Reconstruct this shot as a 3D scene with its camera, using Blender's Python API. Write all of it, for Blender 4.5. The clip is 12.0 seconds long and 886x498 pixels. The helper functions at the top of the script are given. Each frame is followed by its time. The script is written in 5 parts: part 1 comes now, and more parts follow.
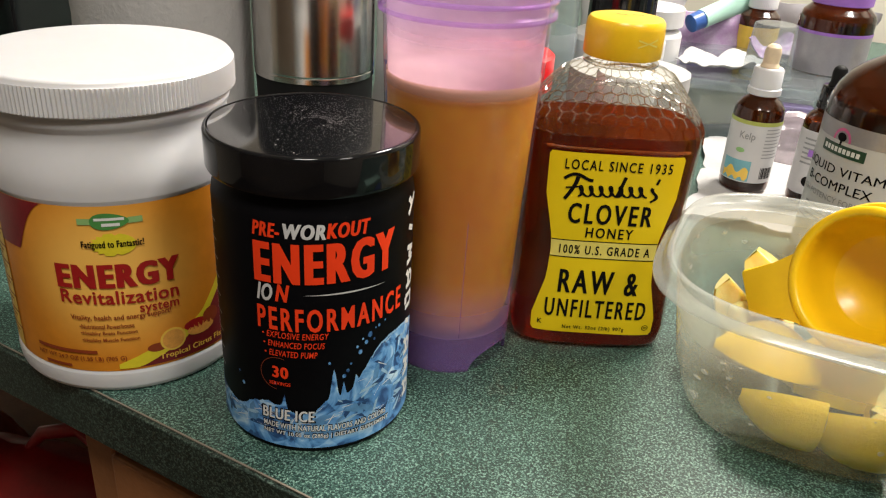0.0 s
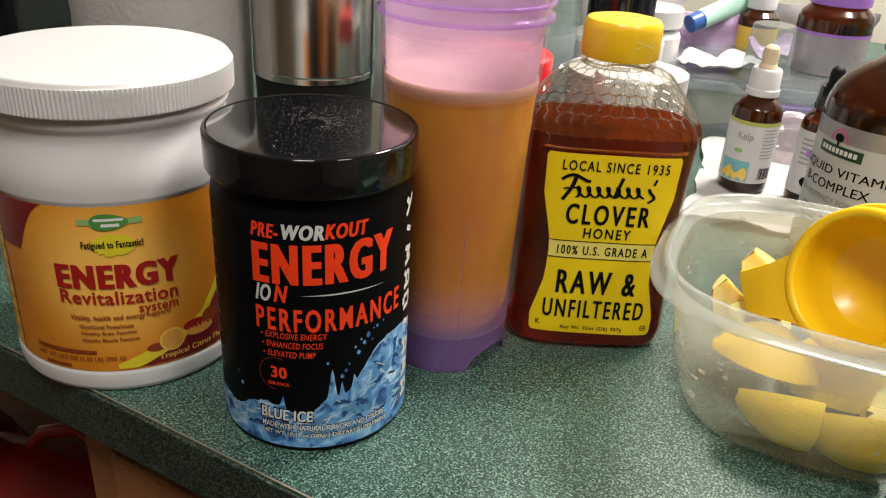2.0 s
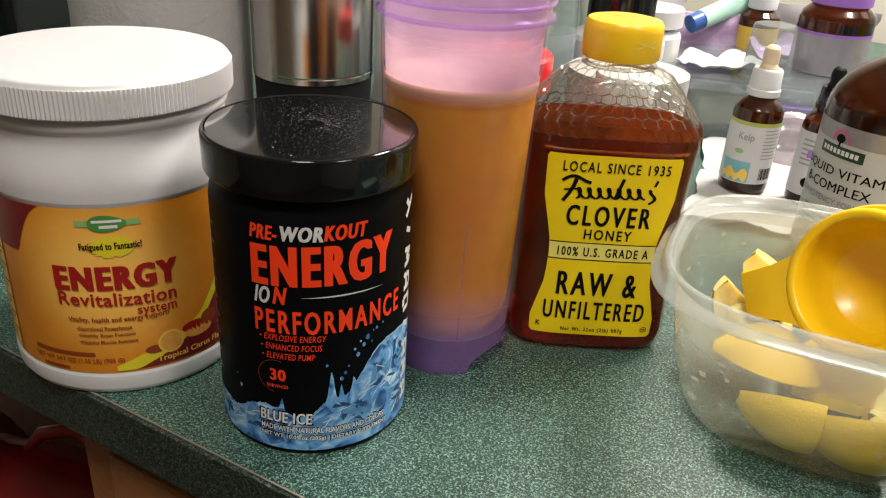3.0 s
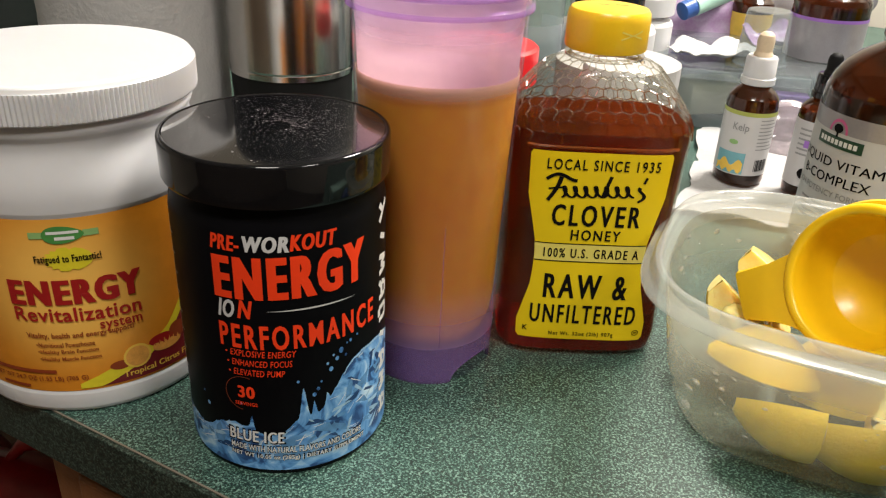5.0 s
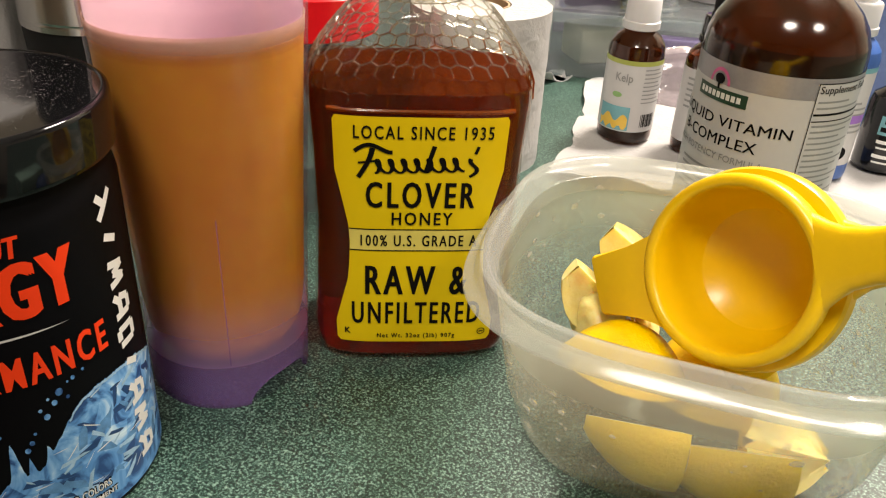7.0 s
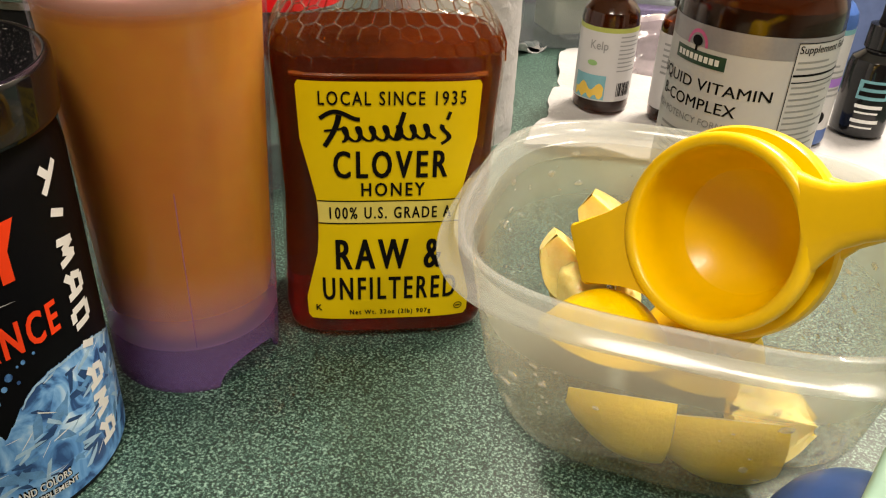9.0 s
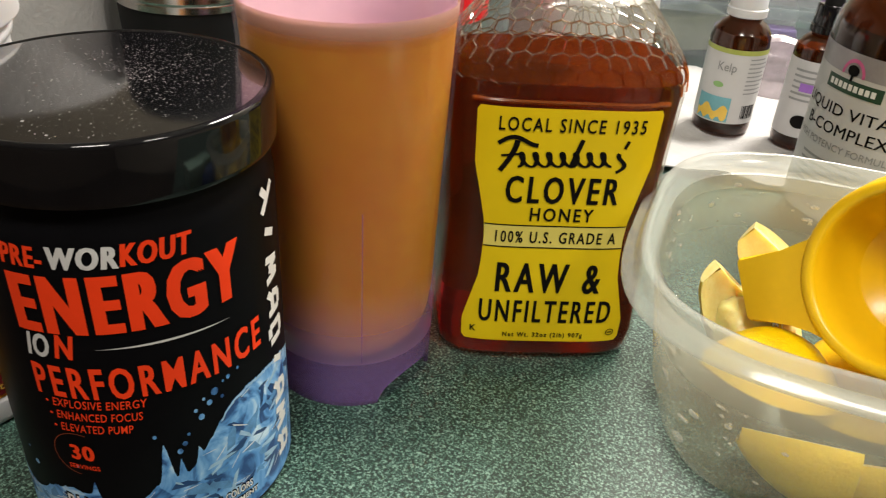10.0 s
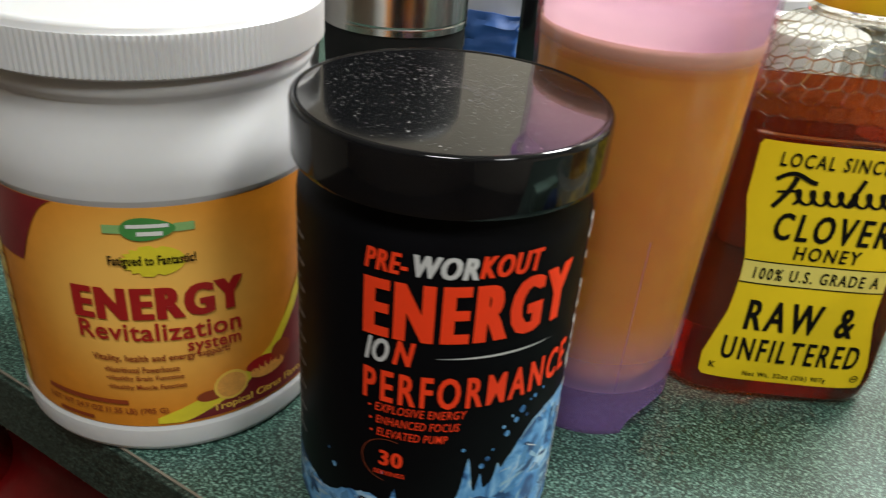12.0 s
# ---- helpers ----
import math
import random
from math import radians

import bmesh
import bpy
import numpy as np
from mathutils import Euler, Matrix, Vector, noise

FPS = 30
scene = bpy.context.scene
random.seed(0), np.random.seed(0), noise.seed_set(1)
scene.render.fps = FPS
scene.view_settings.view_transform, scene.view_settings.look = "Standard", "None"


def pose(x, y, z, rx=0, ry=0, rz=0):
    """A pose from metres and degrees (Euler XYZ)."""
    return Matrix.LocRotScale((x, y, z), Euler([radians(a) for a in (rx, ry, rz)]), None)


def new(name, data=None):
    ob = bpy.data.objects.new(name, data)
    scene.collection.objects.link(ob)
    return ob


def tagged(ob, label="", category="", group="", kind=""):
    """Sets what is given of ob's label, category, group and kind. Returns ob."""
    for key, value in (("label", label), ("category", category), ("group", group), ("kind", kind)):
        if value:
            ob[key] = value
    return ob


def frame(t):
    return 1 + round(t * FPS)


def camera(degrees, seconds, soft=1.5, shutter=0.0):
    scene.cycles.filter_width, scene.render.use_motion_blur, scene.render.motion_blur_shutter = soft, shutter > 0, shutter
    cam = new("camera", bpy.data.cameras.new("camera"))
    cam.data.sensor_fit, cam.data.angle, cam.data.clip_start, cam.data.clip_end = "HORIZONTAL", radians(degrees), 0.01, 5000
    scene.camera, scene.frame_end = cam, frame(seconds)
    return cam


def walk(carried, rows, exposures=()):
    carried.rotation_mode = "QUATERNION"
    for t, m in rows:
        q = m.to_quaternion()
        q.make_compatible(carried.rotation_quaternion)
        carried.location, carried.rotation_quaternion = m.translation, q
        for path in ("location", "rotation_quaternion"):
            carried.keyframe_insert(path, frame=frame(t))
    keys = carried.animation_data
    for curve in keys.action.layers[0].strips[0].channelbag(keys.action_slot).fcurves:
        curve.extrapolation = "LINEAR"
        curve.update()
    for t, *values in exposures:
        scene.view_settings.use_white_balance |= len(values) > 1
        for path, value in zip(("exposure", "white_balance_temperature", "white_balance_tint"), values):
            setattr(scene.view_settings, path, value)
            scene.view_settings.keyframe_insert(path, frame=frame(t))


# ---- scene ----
cam = camera(57.7, 12.0, 1.15, 0.25)
METRES, EYE, TILT, LEAN, TURN = 0.315, 0.2561, -26.467, -3.198, 0.121
ROWS = [
    (0.0, 0.0, 0.0, 0.0, 0.0, 0.0, -0.0),
    (0.5, -0.0131, -0.0042, -0.004, 0.01, -0.01, -0.01),
    (1.0, 0.0038, -0.0011, 0.0049, 0.0, -0.01, -0.02),
    (1.5, 0.0006, -0.0057, 0.004, 0.01, -0.01, -0.02),
    (2.0, 0.0032, -0.0051, 0.0013, 0.01, -0.02, -0.01),
    (2.5, 0.0034, -0.0015, 0.0026, 0.01, -0.03, -0.0),
    (4.5, 0.0035, 0.0106, 0.0094, 0.02, -0.09, -0.05),
    (5.0, 0.0337, 0.0661, 0.0233, -0.1, -0.62, 1.01),
    (5.5, 0.0719, 0.0561, 0.0506, -0.71, -0.7, 1.59),
    (6.0, 0.1541, 0.1339, 0.048, -2.52, -1.83, 2.87),
    (6.5, 0.2045, 0.2684, 0.0611, -4.05, -3.24, 2.9),
    (7.0, 0.2243, 0.3114, 0.0604, -4.86, -4.05, 2.88),
    (9.0, 0.234, 0.3516, 0.0417, -6.47, -5.38, 4.2),
    (9.5, 0.1345, 0.3555, 0.0668, -5.19, -5.19, 3.41),
    (10.0, 0.0847, 0.3675, 0.0812, -2.9, -5.25, 1.59),
    (10.5, 0.0571, 0.3603, 0.0871, -1.61, -4.58, 0.92),
    (11.0, 0.0618, 0.3605, 0.0729, -1.44, -4.19, 0.55),
    (11.5, -0.0292, 0.3682, 0.0608, -0.68, -3.66, -0.14),
    (12.0, -0.1609, 0.3673, 0.0738, 1.92, -3.12, -1.87),
]
EXPOSURES = [(0.0, 0.0, 6500, 10), (5.0, 0.0, 6500, 10), (7.0, 0.0, 7050, 13), (9.0, -0.05, 7300, 13), (9.5, 0.02, 7200, 11), (10.0, 0.02, 6600, 9), (10.5, 0.03, 6200, 7), (11.0, -0.02, 6150, 7), (11.5, -0.04, 6100, 6), (12.0, 0.0, 6000, 5)]
walk(cam, [(t, pose(0, 0.0091, EYE, TILT, LEAN, TURN) @ pose(METRES * x, METRES * y, METRES * z, 90 + pitch, roll, yaw)) for t, x, y, z, yaw, pitch, roll in ROWS], EXPOSURES)

# ---- light ----
world = bpy.data.worlds.new("room_air")
world.use_nodes = True
world.node_tree.nodes["Background"].inputs[0].default_value = (1.0, 0.93, 0.84, 1)
world.node_tree.nodes["Background"].inputs[1].default_value = 0.05
scene.world = world


def ceiling_lamp(name, x, y, z, size, watts, colour):
    data = bpy.data.lights.new(name, "AREA")
    data.shape, data.size, data.energy, data.color = "DISK", size, watts, colour
    ob = new(name, data)
    ob.matrix_world = pose(x, y, z)
    return ob


ceiling_lamp("ceiling_light_main", 0.85, 0.95, 1.40, 0.46, 54.0, (1.0, 0.945, 0.875))
ceiling_lamp("ceiling_light_right", 0.85, -0.45, 1.44, 0.40, 15.0, (1.0, 0.94, 0.86))
ceiling_lamp("ceiling_light_left", -0.12, -0.28, 1.44, 0.40, 16.0, (1.0, 0.94, 0.86))


# ---- materials ----
def nodes_of(m):
    m.use_nodes = True
    return m.node_tree.nodes, m.node_tree.links


def surf(name, colour, rough=0.5, metal=0.0, var=0.12, scale=60.0, bump=0.0, bump_scale=400.0, coat=0.0, sss=0.0, other=None, spec=0.5):
    """Opaque surface with two scales of tone variation and fine relief."""
    m = bpy.data.materials.new(name)
    n, l = nodes_of(m)
    p = n["Principled BSDF"]
    tc = n.new("ShaderNodeTexCoord")
    big, fine, mixer = n.new("ShaderNodeTexNoise"), n.new("ShaderNodeTexNoise"), n.new("ShaderNodeMix")
    big.inputs["Scale"].default_value, fine.inputs["Scale"].default_value = scale, scale * 9
    big.inputs["Detail"].default_value = 4
    add = n.new("ShaderNodeMath")
    add.operation = "MULTIPLY_ADD"
    l.new(tc.outputs["Object"], big.inputs["Vector"])
    l.new(tc.outputs["Object"], fine.inputs["Vector"])
    l.new(fine.outputs["Fac"], add.inputs[0])
    add.inputs[1].default_value = 0.35
    l.new(big.outputs["Fac"], add.inputs[2])
    ramp = n.new("ShaderNodeMapRange")
    ramp.inputs["From Min"].default_value, ramp.inputs["From Max"].default_value = 0.4, 0.95
    l.new(add.outputs[0], ramp.inputs["Value"])
    mixer.data_type = "RGBA"
    dark = other or tuple(c * (1 - 2 * var) for c in colour)
    mixer.inputs["A"].default_value = (*dark, 1)
    mixer.inputs["B"].default_value = (*colour, 1)
    l.new(ramp.outputs[0], mixer.inputs["Factor"])
    l.new(mixer.outputs["Result"], p.inputs["Base Color"])
    p.inputs["Roughness"].default_value, p.inputs["Metallic"].default_value = rough, metal
    p.inputs["Specular IOR Level"].default_value = spec
    p.inputs["Coat Weight"].default_value, p.inputs["Coat Roughness"].default_value = coat, 0.06
    if sss:
        p.inputs["Subsurface Weight"].default_value = sss
        p.inputs["Subsurface Radius"].default_value = (0.01, 0.007, 0.004)
        p.inputs["Subsurface Scale"].default_value = 0.5
    if bump:
        b, t = n.new("ShaderNodeBump"), n.new("ShaderNodeTexNoise")
        t.inputs["Scale"].default_value = bump_scale
        b.inputs["Strength"].default_value, b.inputs["Distance"].default_value = bump, 0.001
        l.new(tc.outputs["Object"], t.inputs["Vector"])
        l.new(t.outputs["Fac"], b.inputs["Height"])
        l.new(b.outputs["Normal"], p.inputs["Normal"])
    return m


def clear(name, tint, body=0.15, body_colour=(0.8, 0.8, 0.8), rough=0.05, gloss=1.0, bump=0.0, bump_scale=300.0, mottled=0.0, fade=None):
    """Thin see-through plastic: tinted, partly milky, with a glossy skin."""
    m = bpy.data.materials.new(name)
    n, l = nodes_of(m)
    out = n["Material Output"]
    n.remove(n["Principled BSDF"])
    tr, di, tl, gl = n.new("ShaderNodeBsdfTransparent"), n.new("ShaderNodeBsdfDiffuse"), n.new("ShaderNodeBsdfTranslucent"), n.new("ShaderNodeBsdfGlossy")
    tr.inputs[0].default_value = (*tint, 1)
    di.inputs[0].default_value = tl.inputs[0].default_value = (*body_colour, 1)
    gl.inputs["Roughness"].default_value = rough
    m1, m2, m3, fr = n.new("ShaderNodeMixShader"), n.new("ShaderNodeMixShader"), n.new("ShaderNodeMixShader"), n.new("ShaderNodeLayerWeight")
    m1.inputs[0].default_value = 0.5
    l.new(di.outputs[0], m1.inputs[1])
    l.new(tl.outputs[0], m1.inputs[2])
    m2.inputs[0].default_value = body
    l.new(tr.outputs[0], m2.inputs[1])
    l.new(m1.outputs[0], m2.inputs[2])
    pw, ma = n.new("ShaderNodeMath"), n.new("ShaderNodeMath")
    pw.operation, ma.operation = "POWER", "MULTIPLY_ADD"
    pw.inputs[1].default_value = 4.5
    ma.inputs[1].default_value, ma.inputs[2].default_value = 0.75 * gloss, 0.035 * gloss
    l.new(fr.outputs["Facing"], pw.inputs[0])
    l.new(pw.outputs[0], ma.inputs[0])
    l.new(ma.outputs[0], m3.inputs[0])
    l.new(m2.outputs[0], m3.inputs[1])
    l.new(gl.outputs[0], m3.inputs[2])
    l.new(m3.outputs[0], out.inputs[0])
    tc = n.new("ShaderNodeTexCoord")
    if fade:
        sx, r = n.new("ShaderNodeSeparateXYZ"), n.new("ShaderNodeMapRange")
        for key, value in zip(("From Min", "From Max", "To Min", "To Max"), fade):
            r.inputs[key].default_value = value
        r.interpolation_type = "SMOOTHSTEP"
        l.new(tc.outputs["Object"], sx.inputs[0])
        l.new(sx.outputs["Z"], r.inputs["Value"])
        l.new(r.outputs[0], m2.inputs[0])
    if mottled:
        t, r = n.new("ShaderNodeTexNoise"), n.new("ShaderNodeMapRange")
        t.inputs["Scale"].default_value, t.inputs["Detail"].default_value = 45.0, 6
        r.inputs["To Min"].default_value, r.inputs["To Max"].default_value = body - mottled, body + mottled
        l.new(tc.outputs["Object"], t.inputs["Vector"])
        l.new(t.outputs["Fac"], r.inputs["Value"])
        l.new(r.outputs[0], m2.inputs[0])
    if bump:
        b, t = n.new("ShaderNodeBump"), n.new("ShaderNodeTexNoise")
        t.inputs["Scale"].default_value = bump_scale
        b.inputs["Strength"].default_value, b.inputs["Distance"].default_value = bump, 0.001
        l.new(tc.outputs["Object"], t.inputs["Vector"])
        l.new(t.outputs["Fac"], b.inputs["Height"])
        l.new(b.outputs["Normal"], gl.inputs["Normal"])
    return m


def laminate(name, dark, mid, light, rough):
    """Speckled laminate: millimetre flecks in three tones, with a faint pebbled skin."""
    m = bpy.data.materials.new(name)
    n, l = nodes_of(m)
    p = n["Principled BSDF"]
    tc, a, b, c = n.new("ShaderNodeTexCoord"), n.new("ShaderNodeTexNoise"), n.new("ShaderNodeTexVoronoi"), n.new("ShaderNodeTexNoise")
    a.inputs["Scale"].default_value, a.inputs["Detail"].default_value, a.inputs["Roughness"].default_value = 880, 3, 0.7
    b.inputs["Scale"].default_value = 1100
    c.inputs["Scale"].default_value = 14
    for t in (a, b, c):
        l.new(tc.outputs["Object"], t.inputs["Vector"])
    r = n.new("ShaderNodeValToRGB")
    e = r.color_ramp.elements
    e[0].position, e[0].color = 0.43, (*dark, 1)
    e[1].position, e[1].color = 0.67, (*light, 1)
    k = e.new(0.53)
    k.color = (*mid, 1)
    s = n.new("ShaderNodeMath")
    s.operation = "MULTIPLY_ADD"
    bw = n.new("ShaderNodeRGBToBW")
    l.new(b.outputs["Color"], bw.inputs[0])
    l.new(bw.outputs[0], s.inputs[0])
    s.inputs[1].default_value = 0.22
    sub = n.new("ShaderNodeMath")
    sub.operation = "MULTIPLY_ADD"
    sub.inputs[1].default_value, sub.inputs[2].default_value = 1.0, -0.11
    l.new(a.outputs["Fac"], sub.inputs[0])
    l.new(sub.outputs[0], s.inputs[2])
    l.new(s.outputs[0], r.inputs[0])
    l.new(r.outputs[0], p.inputs["Base Color"])
    rr = n.new("ShaderNodeMapRange")
    rr.inputs["To Min"].default_value, rr.inputs["To Max"].default_value = rough - 0.08, rough + 0.1
    l.new(c.outputs["Fac"], rr.inputs["Value"])
    l.new(rr.outputs[0], p.inputs["Roughness"])
    bu = n.new("ShaderNodeBump")
    bu.inputs["Strength"].default_value, bu.inputs["Distance"].default_value = 0.25, 0.0006
    l.new(a.outputs["Fac"], bu.inputs["Height"])
    l.new(bu.outputs["Normal"], p.inputs["Normal"])
    return m


def ice_print(name):
    """Printed picture of ice: facets from pale to deep blue."""
    m = bpy.data.materials.new(name)
    n, l = nodes_of(m)
    p = n["Principled BSDF"]
    tc, v, w, mx = n.new("ShaderNodeTexCoord"), n.new("ShaderNodeTexVoronoi"), n.new("ShaderNodeTexNoise"), n.new("ShaderNodeMath")
    v.inputs["Scale"].default_value = 105
    w.inputs["Scale"].default_value, w.inputs["Detail"].default_value, w.inputs["Distortion"].default_value = 46, 7, 3.2
    bw = n.new("ShaderNodeRGBToBW")
    l.new(tc.outputs["Object"], w.inputs["Vector"])
    warp, add = n.new("ShaderNodeTexNoise"), n.new("ShaderNodeMixRGB")
    warp.inputs["Scale"].default_value, warp.inputs["Detail"].default_value = 40, 4
    add.blend_type = "ADD"
    add.inputs[0].default_value = 0.009
    l.new(tc.outputs["Object"], warp.inputs["Vector"])
    l.new(tc.outputs["Object"], add.inputs[1])
    l.new(warp.outputs["Color"], add.inputs[2])
    v.feature = "SMOOTH_F1"
    v.inputs["Smoothness"].default_value = 0.08
    l.new(add.outputs[0], v.inputs["Vector"])
    l.new(v.outputs["Color"], bw.inputs[0])
    mx.operation = "MULTIPLY_ADD"
    l.new(bw.outputs[0], mx.inputs[0])
    mx.inputs[1].default_value = 0.26
    half = n.new("ShaderNodeMath")
    half.operation = "MULTIPLY"
    half.inputs[1].default_value = 1.06
    l.new(w.outputs["Fac"], half.inputs[0])
    l.new(half.outputs[0], mx.inputs[2])
    r = n.new("ShaderNodeValToRGB")
    e = r.color_ramp.elements
    e[0].position, e[0].color = 0.50, (0.018, 0.070, 0.22, 1)
    e[1].position, e[1].color = 0.97, (0.62, 0.80, 0.92, 1)
    k = e.new(0.62)
    k.color = (0.085, 0.27, 0.60, 1)
    k = e.new(0.76)
    k.color = (0.20, 0.44, 0.76, 1)
    l.new(mx.outputs[0], r.inputs[0])
    l.new(r.outputs[0], p.inputs["Base Color"])
    p.inputs["Roughness"].default_value = 0.4
    return m


def amber_liquid(name, colour, body, body_colour):
    m = bpy.data.materials.new(name)
    n, l = nodes_of(m)
    out = n["Material Output"]
    n.remove(n["Principled BSDF"])
    g, d, mx = n.new("ShaderNodeBsdfGlass"), n.new("ShaderNodeBsdfDiffuse"), n.new("ShaderNodeMixShader")
    g.inputs["Color"].default_value, g.inputs["Roughness"].default_value, g.inputs["IOR"].default_value = (*colour, 1), 0.06, 1.2
    d.inputs[0].default_value = (*body_colour, 1)
    mx.inputs[0].default_value = body
    l.new(g.outputs[0], mx.inputs[1])
    l.new(d.outputs[0], mx.inputs[2])
    l.new(mx.outputs[0], out.inputs[0])
    return m


COUNTER = laminate("green_speckled_laminate", (0.004, 0.015, 0.012), (0.032, 0.082, 0.063), (0.21, 0.34, 0.28), 0.36)
# counter laminate again, with the front edge's shade put into its tones
EDGE = laminate("shaded_green_laminate_edge", (0.005, 0.011, 0.008), (0.021, 0.039, 0.030), (0.085, 0.125, 0.100), 0.40)
SEAM = surf("brown_laminate_seam", (0.20, 0.17, 0.13), 0.5)
WOOD = surf("orange_oak", (0.36, 0.15, 0.055), 0.45, var=0.2, scale=25, bump=0.2)
PAINT = surf("cream_wall_paint", (0.72, 0.66, 0.56), 0.7, var=0.04, scale=6, bump=0.1)
# made-up dark colour for the unseen front wall, keeps glossy reflections dim
DIMPAINT = surf("dim_brown_unseen_wall", (0.24, 0.18, 0.13), 0.6, var=0.15, scale=6, bump=0.1)
CEIL = surf("white_ceiling_paint", (0.8, 0.78, 0.74), 0.8, var=0.04, scale=6)
FLOOR = surf("brown_floor_vinyl", (0.12, 0.08, 0.055), 0.5, var=0.2, scale=8)
BLACK = surf("black_gloss_plastic", (0.008, 0.008, 0.009), 0.10, var=0.2, scale=90)
DUSTY = surf("black_lid_plastic", (0.005, 0.005, 0.006), 0.07, var=0.2, scale=90, spec=0.36)
POLISHED = surf("polished_black_plastic", (0.006, 0.006, 0.007), 0.06, var=0.2, scale=90, coat=0.8, spec=0.7)
BLACKLABEL = surf("black_satin_print", (0.004, 0.004, 0.005), 0.42, var=0.15, scale=50, spec=0.05)
DUST = surf("pale_powder_dust", (0.24, 0.235, 0.22), 0.9, var=0.3, scale=300)
RED = surf("red_orange_print", (0.95, 0.058, 0.012), 0.4, var=0.05, spec=0.2)
SILVERINK = surf("silver_white_print", (0.70, 0.70, 0.70), 0.4, var=0.12)
WHITEINK = surf("white_print", (0.80, 0.80, 0.78), 0.4, var=0.05)
ICE = ice_print("ice_picture_print")
ICEDEEP = surf("deep_blue_ice_print", (0.016, 0.070, 0.22), 0.4, var=0.25, scale=240)
ICEMID = surf("mid_blue_ice_print", (0.13, 0.34, 0.66), 0.4, var=0.25, scale=240)
ICEPALE = surf("pale_blue_ice_print", (0.40, 0.63, 0.85), 0.4, var=0.2, scale=240)
WHITE = surf("white_plastic", (0.62, 0.62, 0.63), 0.32, var=0.025, scale=30, sss=0.15)


def glow_label(name, centre, inner, outer):
    """Printed label that fades from gold round a centre to orange outside."""
    m = surf(name, outer, 0.30, var=0.15, scale=22)
    n, l = nodes_of(m)
    p = n["Principled BSDF"]
    base = p.inputs["Base Color"].links[0].from_socket
    tc, d, mr, mx = n.new("ShaderNodeTexCoord"), n.new("ShaderNodeVectorMath"), n.new("ShaderNodeMapRange"), n.new("ShaderNodeMix")
    d.operation = "DISTANCE"
    d.inputs[1].default_value = centre
    l.new(tc.outputs["Object"], d.inputs[0])
    l.new(d.outputs["Value"], mr.inputs["Value"])
    mr.interpolation_type = "SMOOTHSTEP"
    mr.inputs["From Min"].default_value, mr.inputs["From Max"].default_value = 0.012, 0.052
    mx.data_type = "RGBA"
    mx.inputs["A"].default_value = (*inner, 1)
    l.new(mr.outputs[0], mx.inputs["Factor"])
    l.new(base, mx.inputs["B"])
    l.new(mx.outputs["Result"], p.inputs["Base Color"])
    return m


GLOW = glow_label("gold_to_orange_label", (0.012, -0.0585, 0.066), (0.88, 0.50, 0.10), (0.72, 0.26, 0.018))
GOLD = surf("gold_yellow_print", (0.86, 0.56, 0.08), 0.30, var=0.12, scale=22)
MAROON = surf("maroon_print", (0.22, 0.015, 0.02), 0.30, var=0.2)
DARKRED = surf("dark_red_print", (0.36, 0.012, 0.012), 0.35, var=0.05)
BROWNINK = surf("brown_red_print", (0.30, 0.05, 0.012), 0.4)
LIME = surf("yellow_green_print", (0.78, 0.66, 0.03), 0.3, var=0.1)
GREEN = surf("leaf_green_print", (0.08, 0.30, 0.07), 0.35)
DARKGREEN = surf("dark_green_print", (0.018, 0.060, 0.030), 0.4)
OLIVE = surf("olive_yellow_print", (0.42, 0.46, 0.10), 0.4)
PALEGREEN = surf("pale_green_print", (0.28, 0.50, 0.18), 0.35)
FRUIT = surf("orange_slice_print", (0.90, 0.42, 0.08), 0.35, var=0.2, scale=200)
SHELL = clear("purple_frosted_plastic", (0.97, 0.92, 0.97), 0.03, (0.72, 0.45, 0.90), 0.14, 0.7, fade=(0.021, 0.058, 0.46, 0.03))
FILM = clear("thin_foam_film", (0.97, 0.92, 0.95), 0.5, (0.92, 0.76, 0.68), 0.5, 0.2, fade=(0.1540, 0.1780, 0.97, 0.05))
SHELLIN = clear("purple_frosted_inner_plastic", (0.93, 0.82, 0.97), 0.38, (0.80, 0.64, 0.86), 0.2, 0.6, fade=(0.1600, 0.1860, 0.18, 0.38))
SHELLBASE = clear("purple_frosted_base_plastic", (0.84, 0.66, 0.95), 0.30, (0.62, 0.42, 0.86), 0.2, 0.7)
JUICE = surf("orange_brown_drink", (0.66, 0.33, 0.018), 0.5, var=0.14, scale=14, other=(0.55, 0.20, 0.010), sss=1.0)
JUICE.node_tree.nodes["Principled BSDF"].inputs["Subsurface Scale"].default_value = 2.2
LACE = clear("foam_lace", (0.97, 0.92, 0.95), 0.5, (0.90, 0.70, 0.56), 0.5, 0.2, fade=(0.1440, 0.1520, 0.0, 0.92))
FOAM = surf("pale_pink_foam", (0.78, 0.60, 0.50), 0.7, var=0.06, scale=120)
PET = clear("clear_bottle_plastic", (0.93, 0.93, 0.90), 0.012, (0.85, 0.84, 0.78), 0.08, 0.9)
RIDGE = clear("clear_bottle_ridge", (0.80, 0.78, 0.72), 0.13, (0.90, 0.88, 0.82), 0.09, 2.6)
AMBERRIDGE = clear("amber_bottle_ridge", (0.72, 0.40, 0.20), 0.12, (0.40, 0.11, 0.02), 0.12, 1.2)
LEDGE = clear("amber_panel_ledge", (0.90, 0.42, 0.12), 0.30, (0.80, 0.24, 0.03), 0.10, 1.6)
HONEY = amber_liquid("amber_honey", (0.66, 0.16, 0.014), 0.42, (0.115, 0.017, 0.0012))
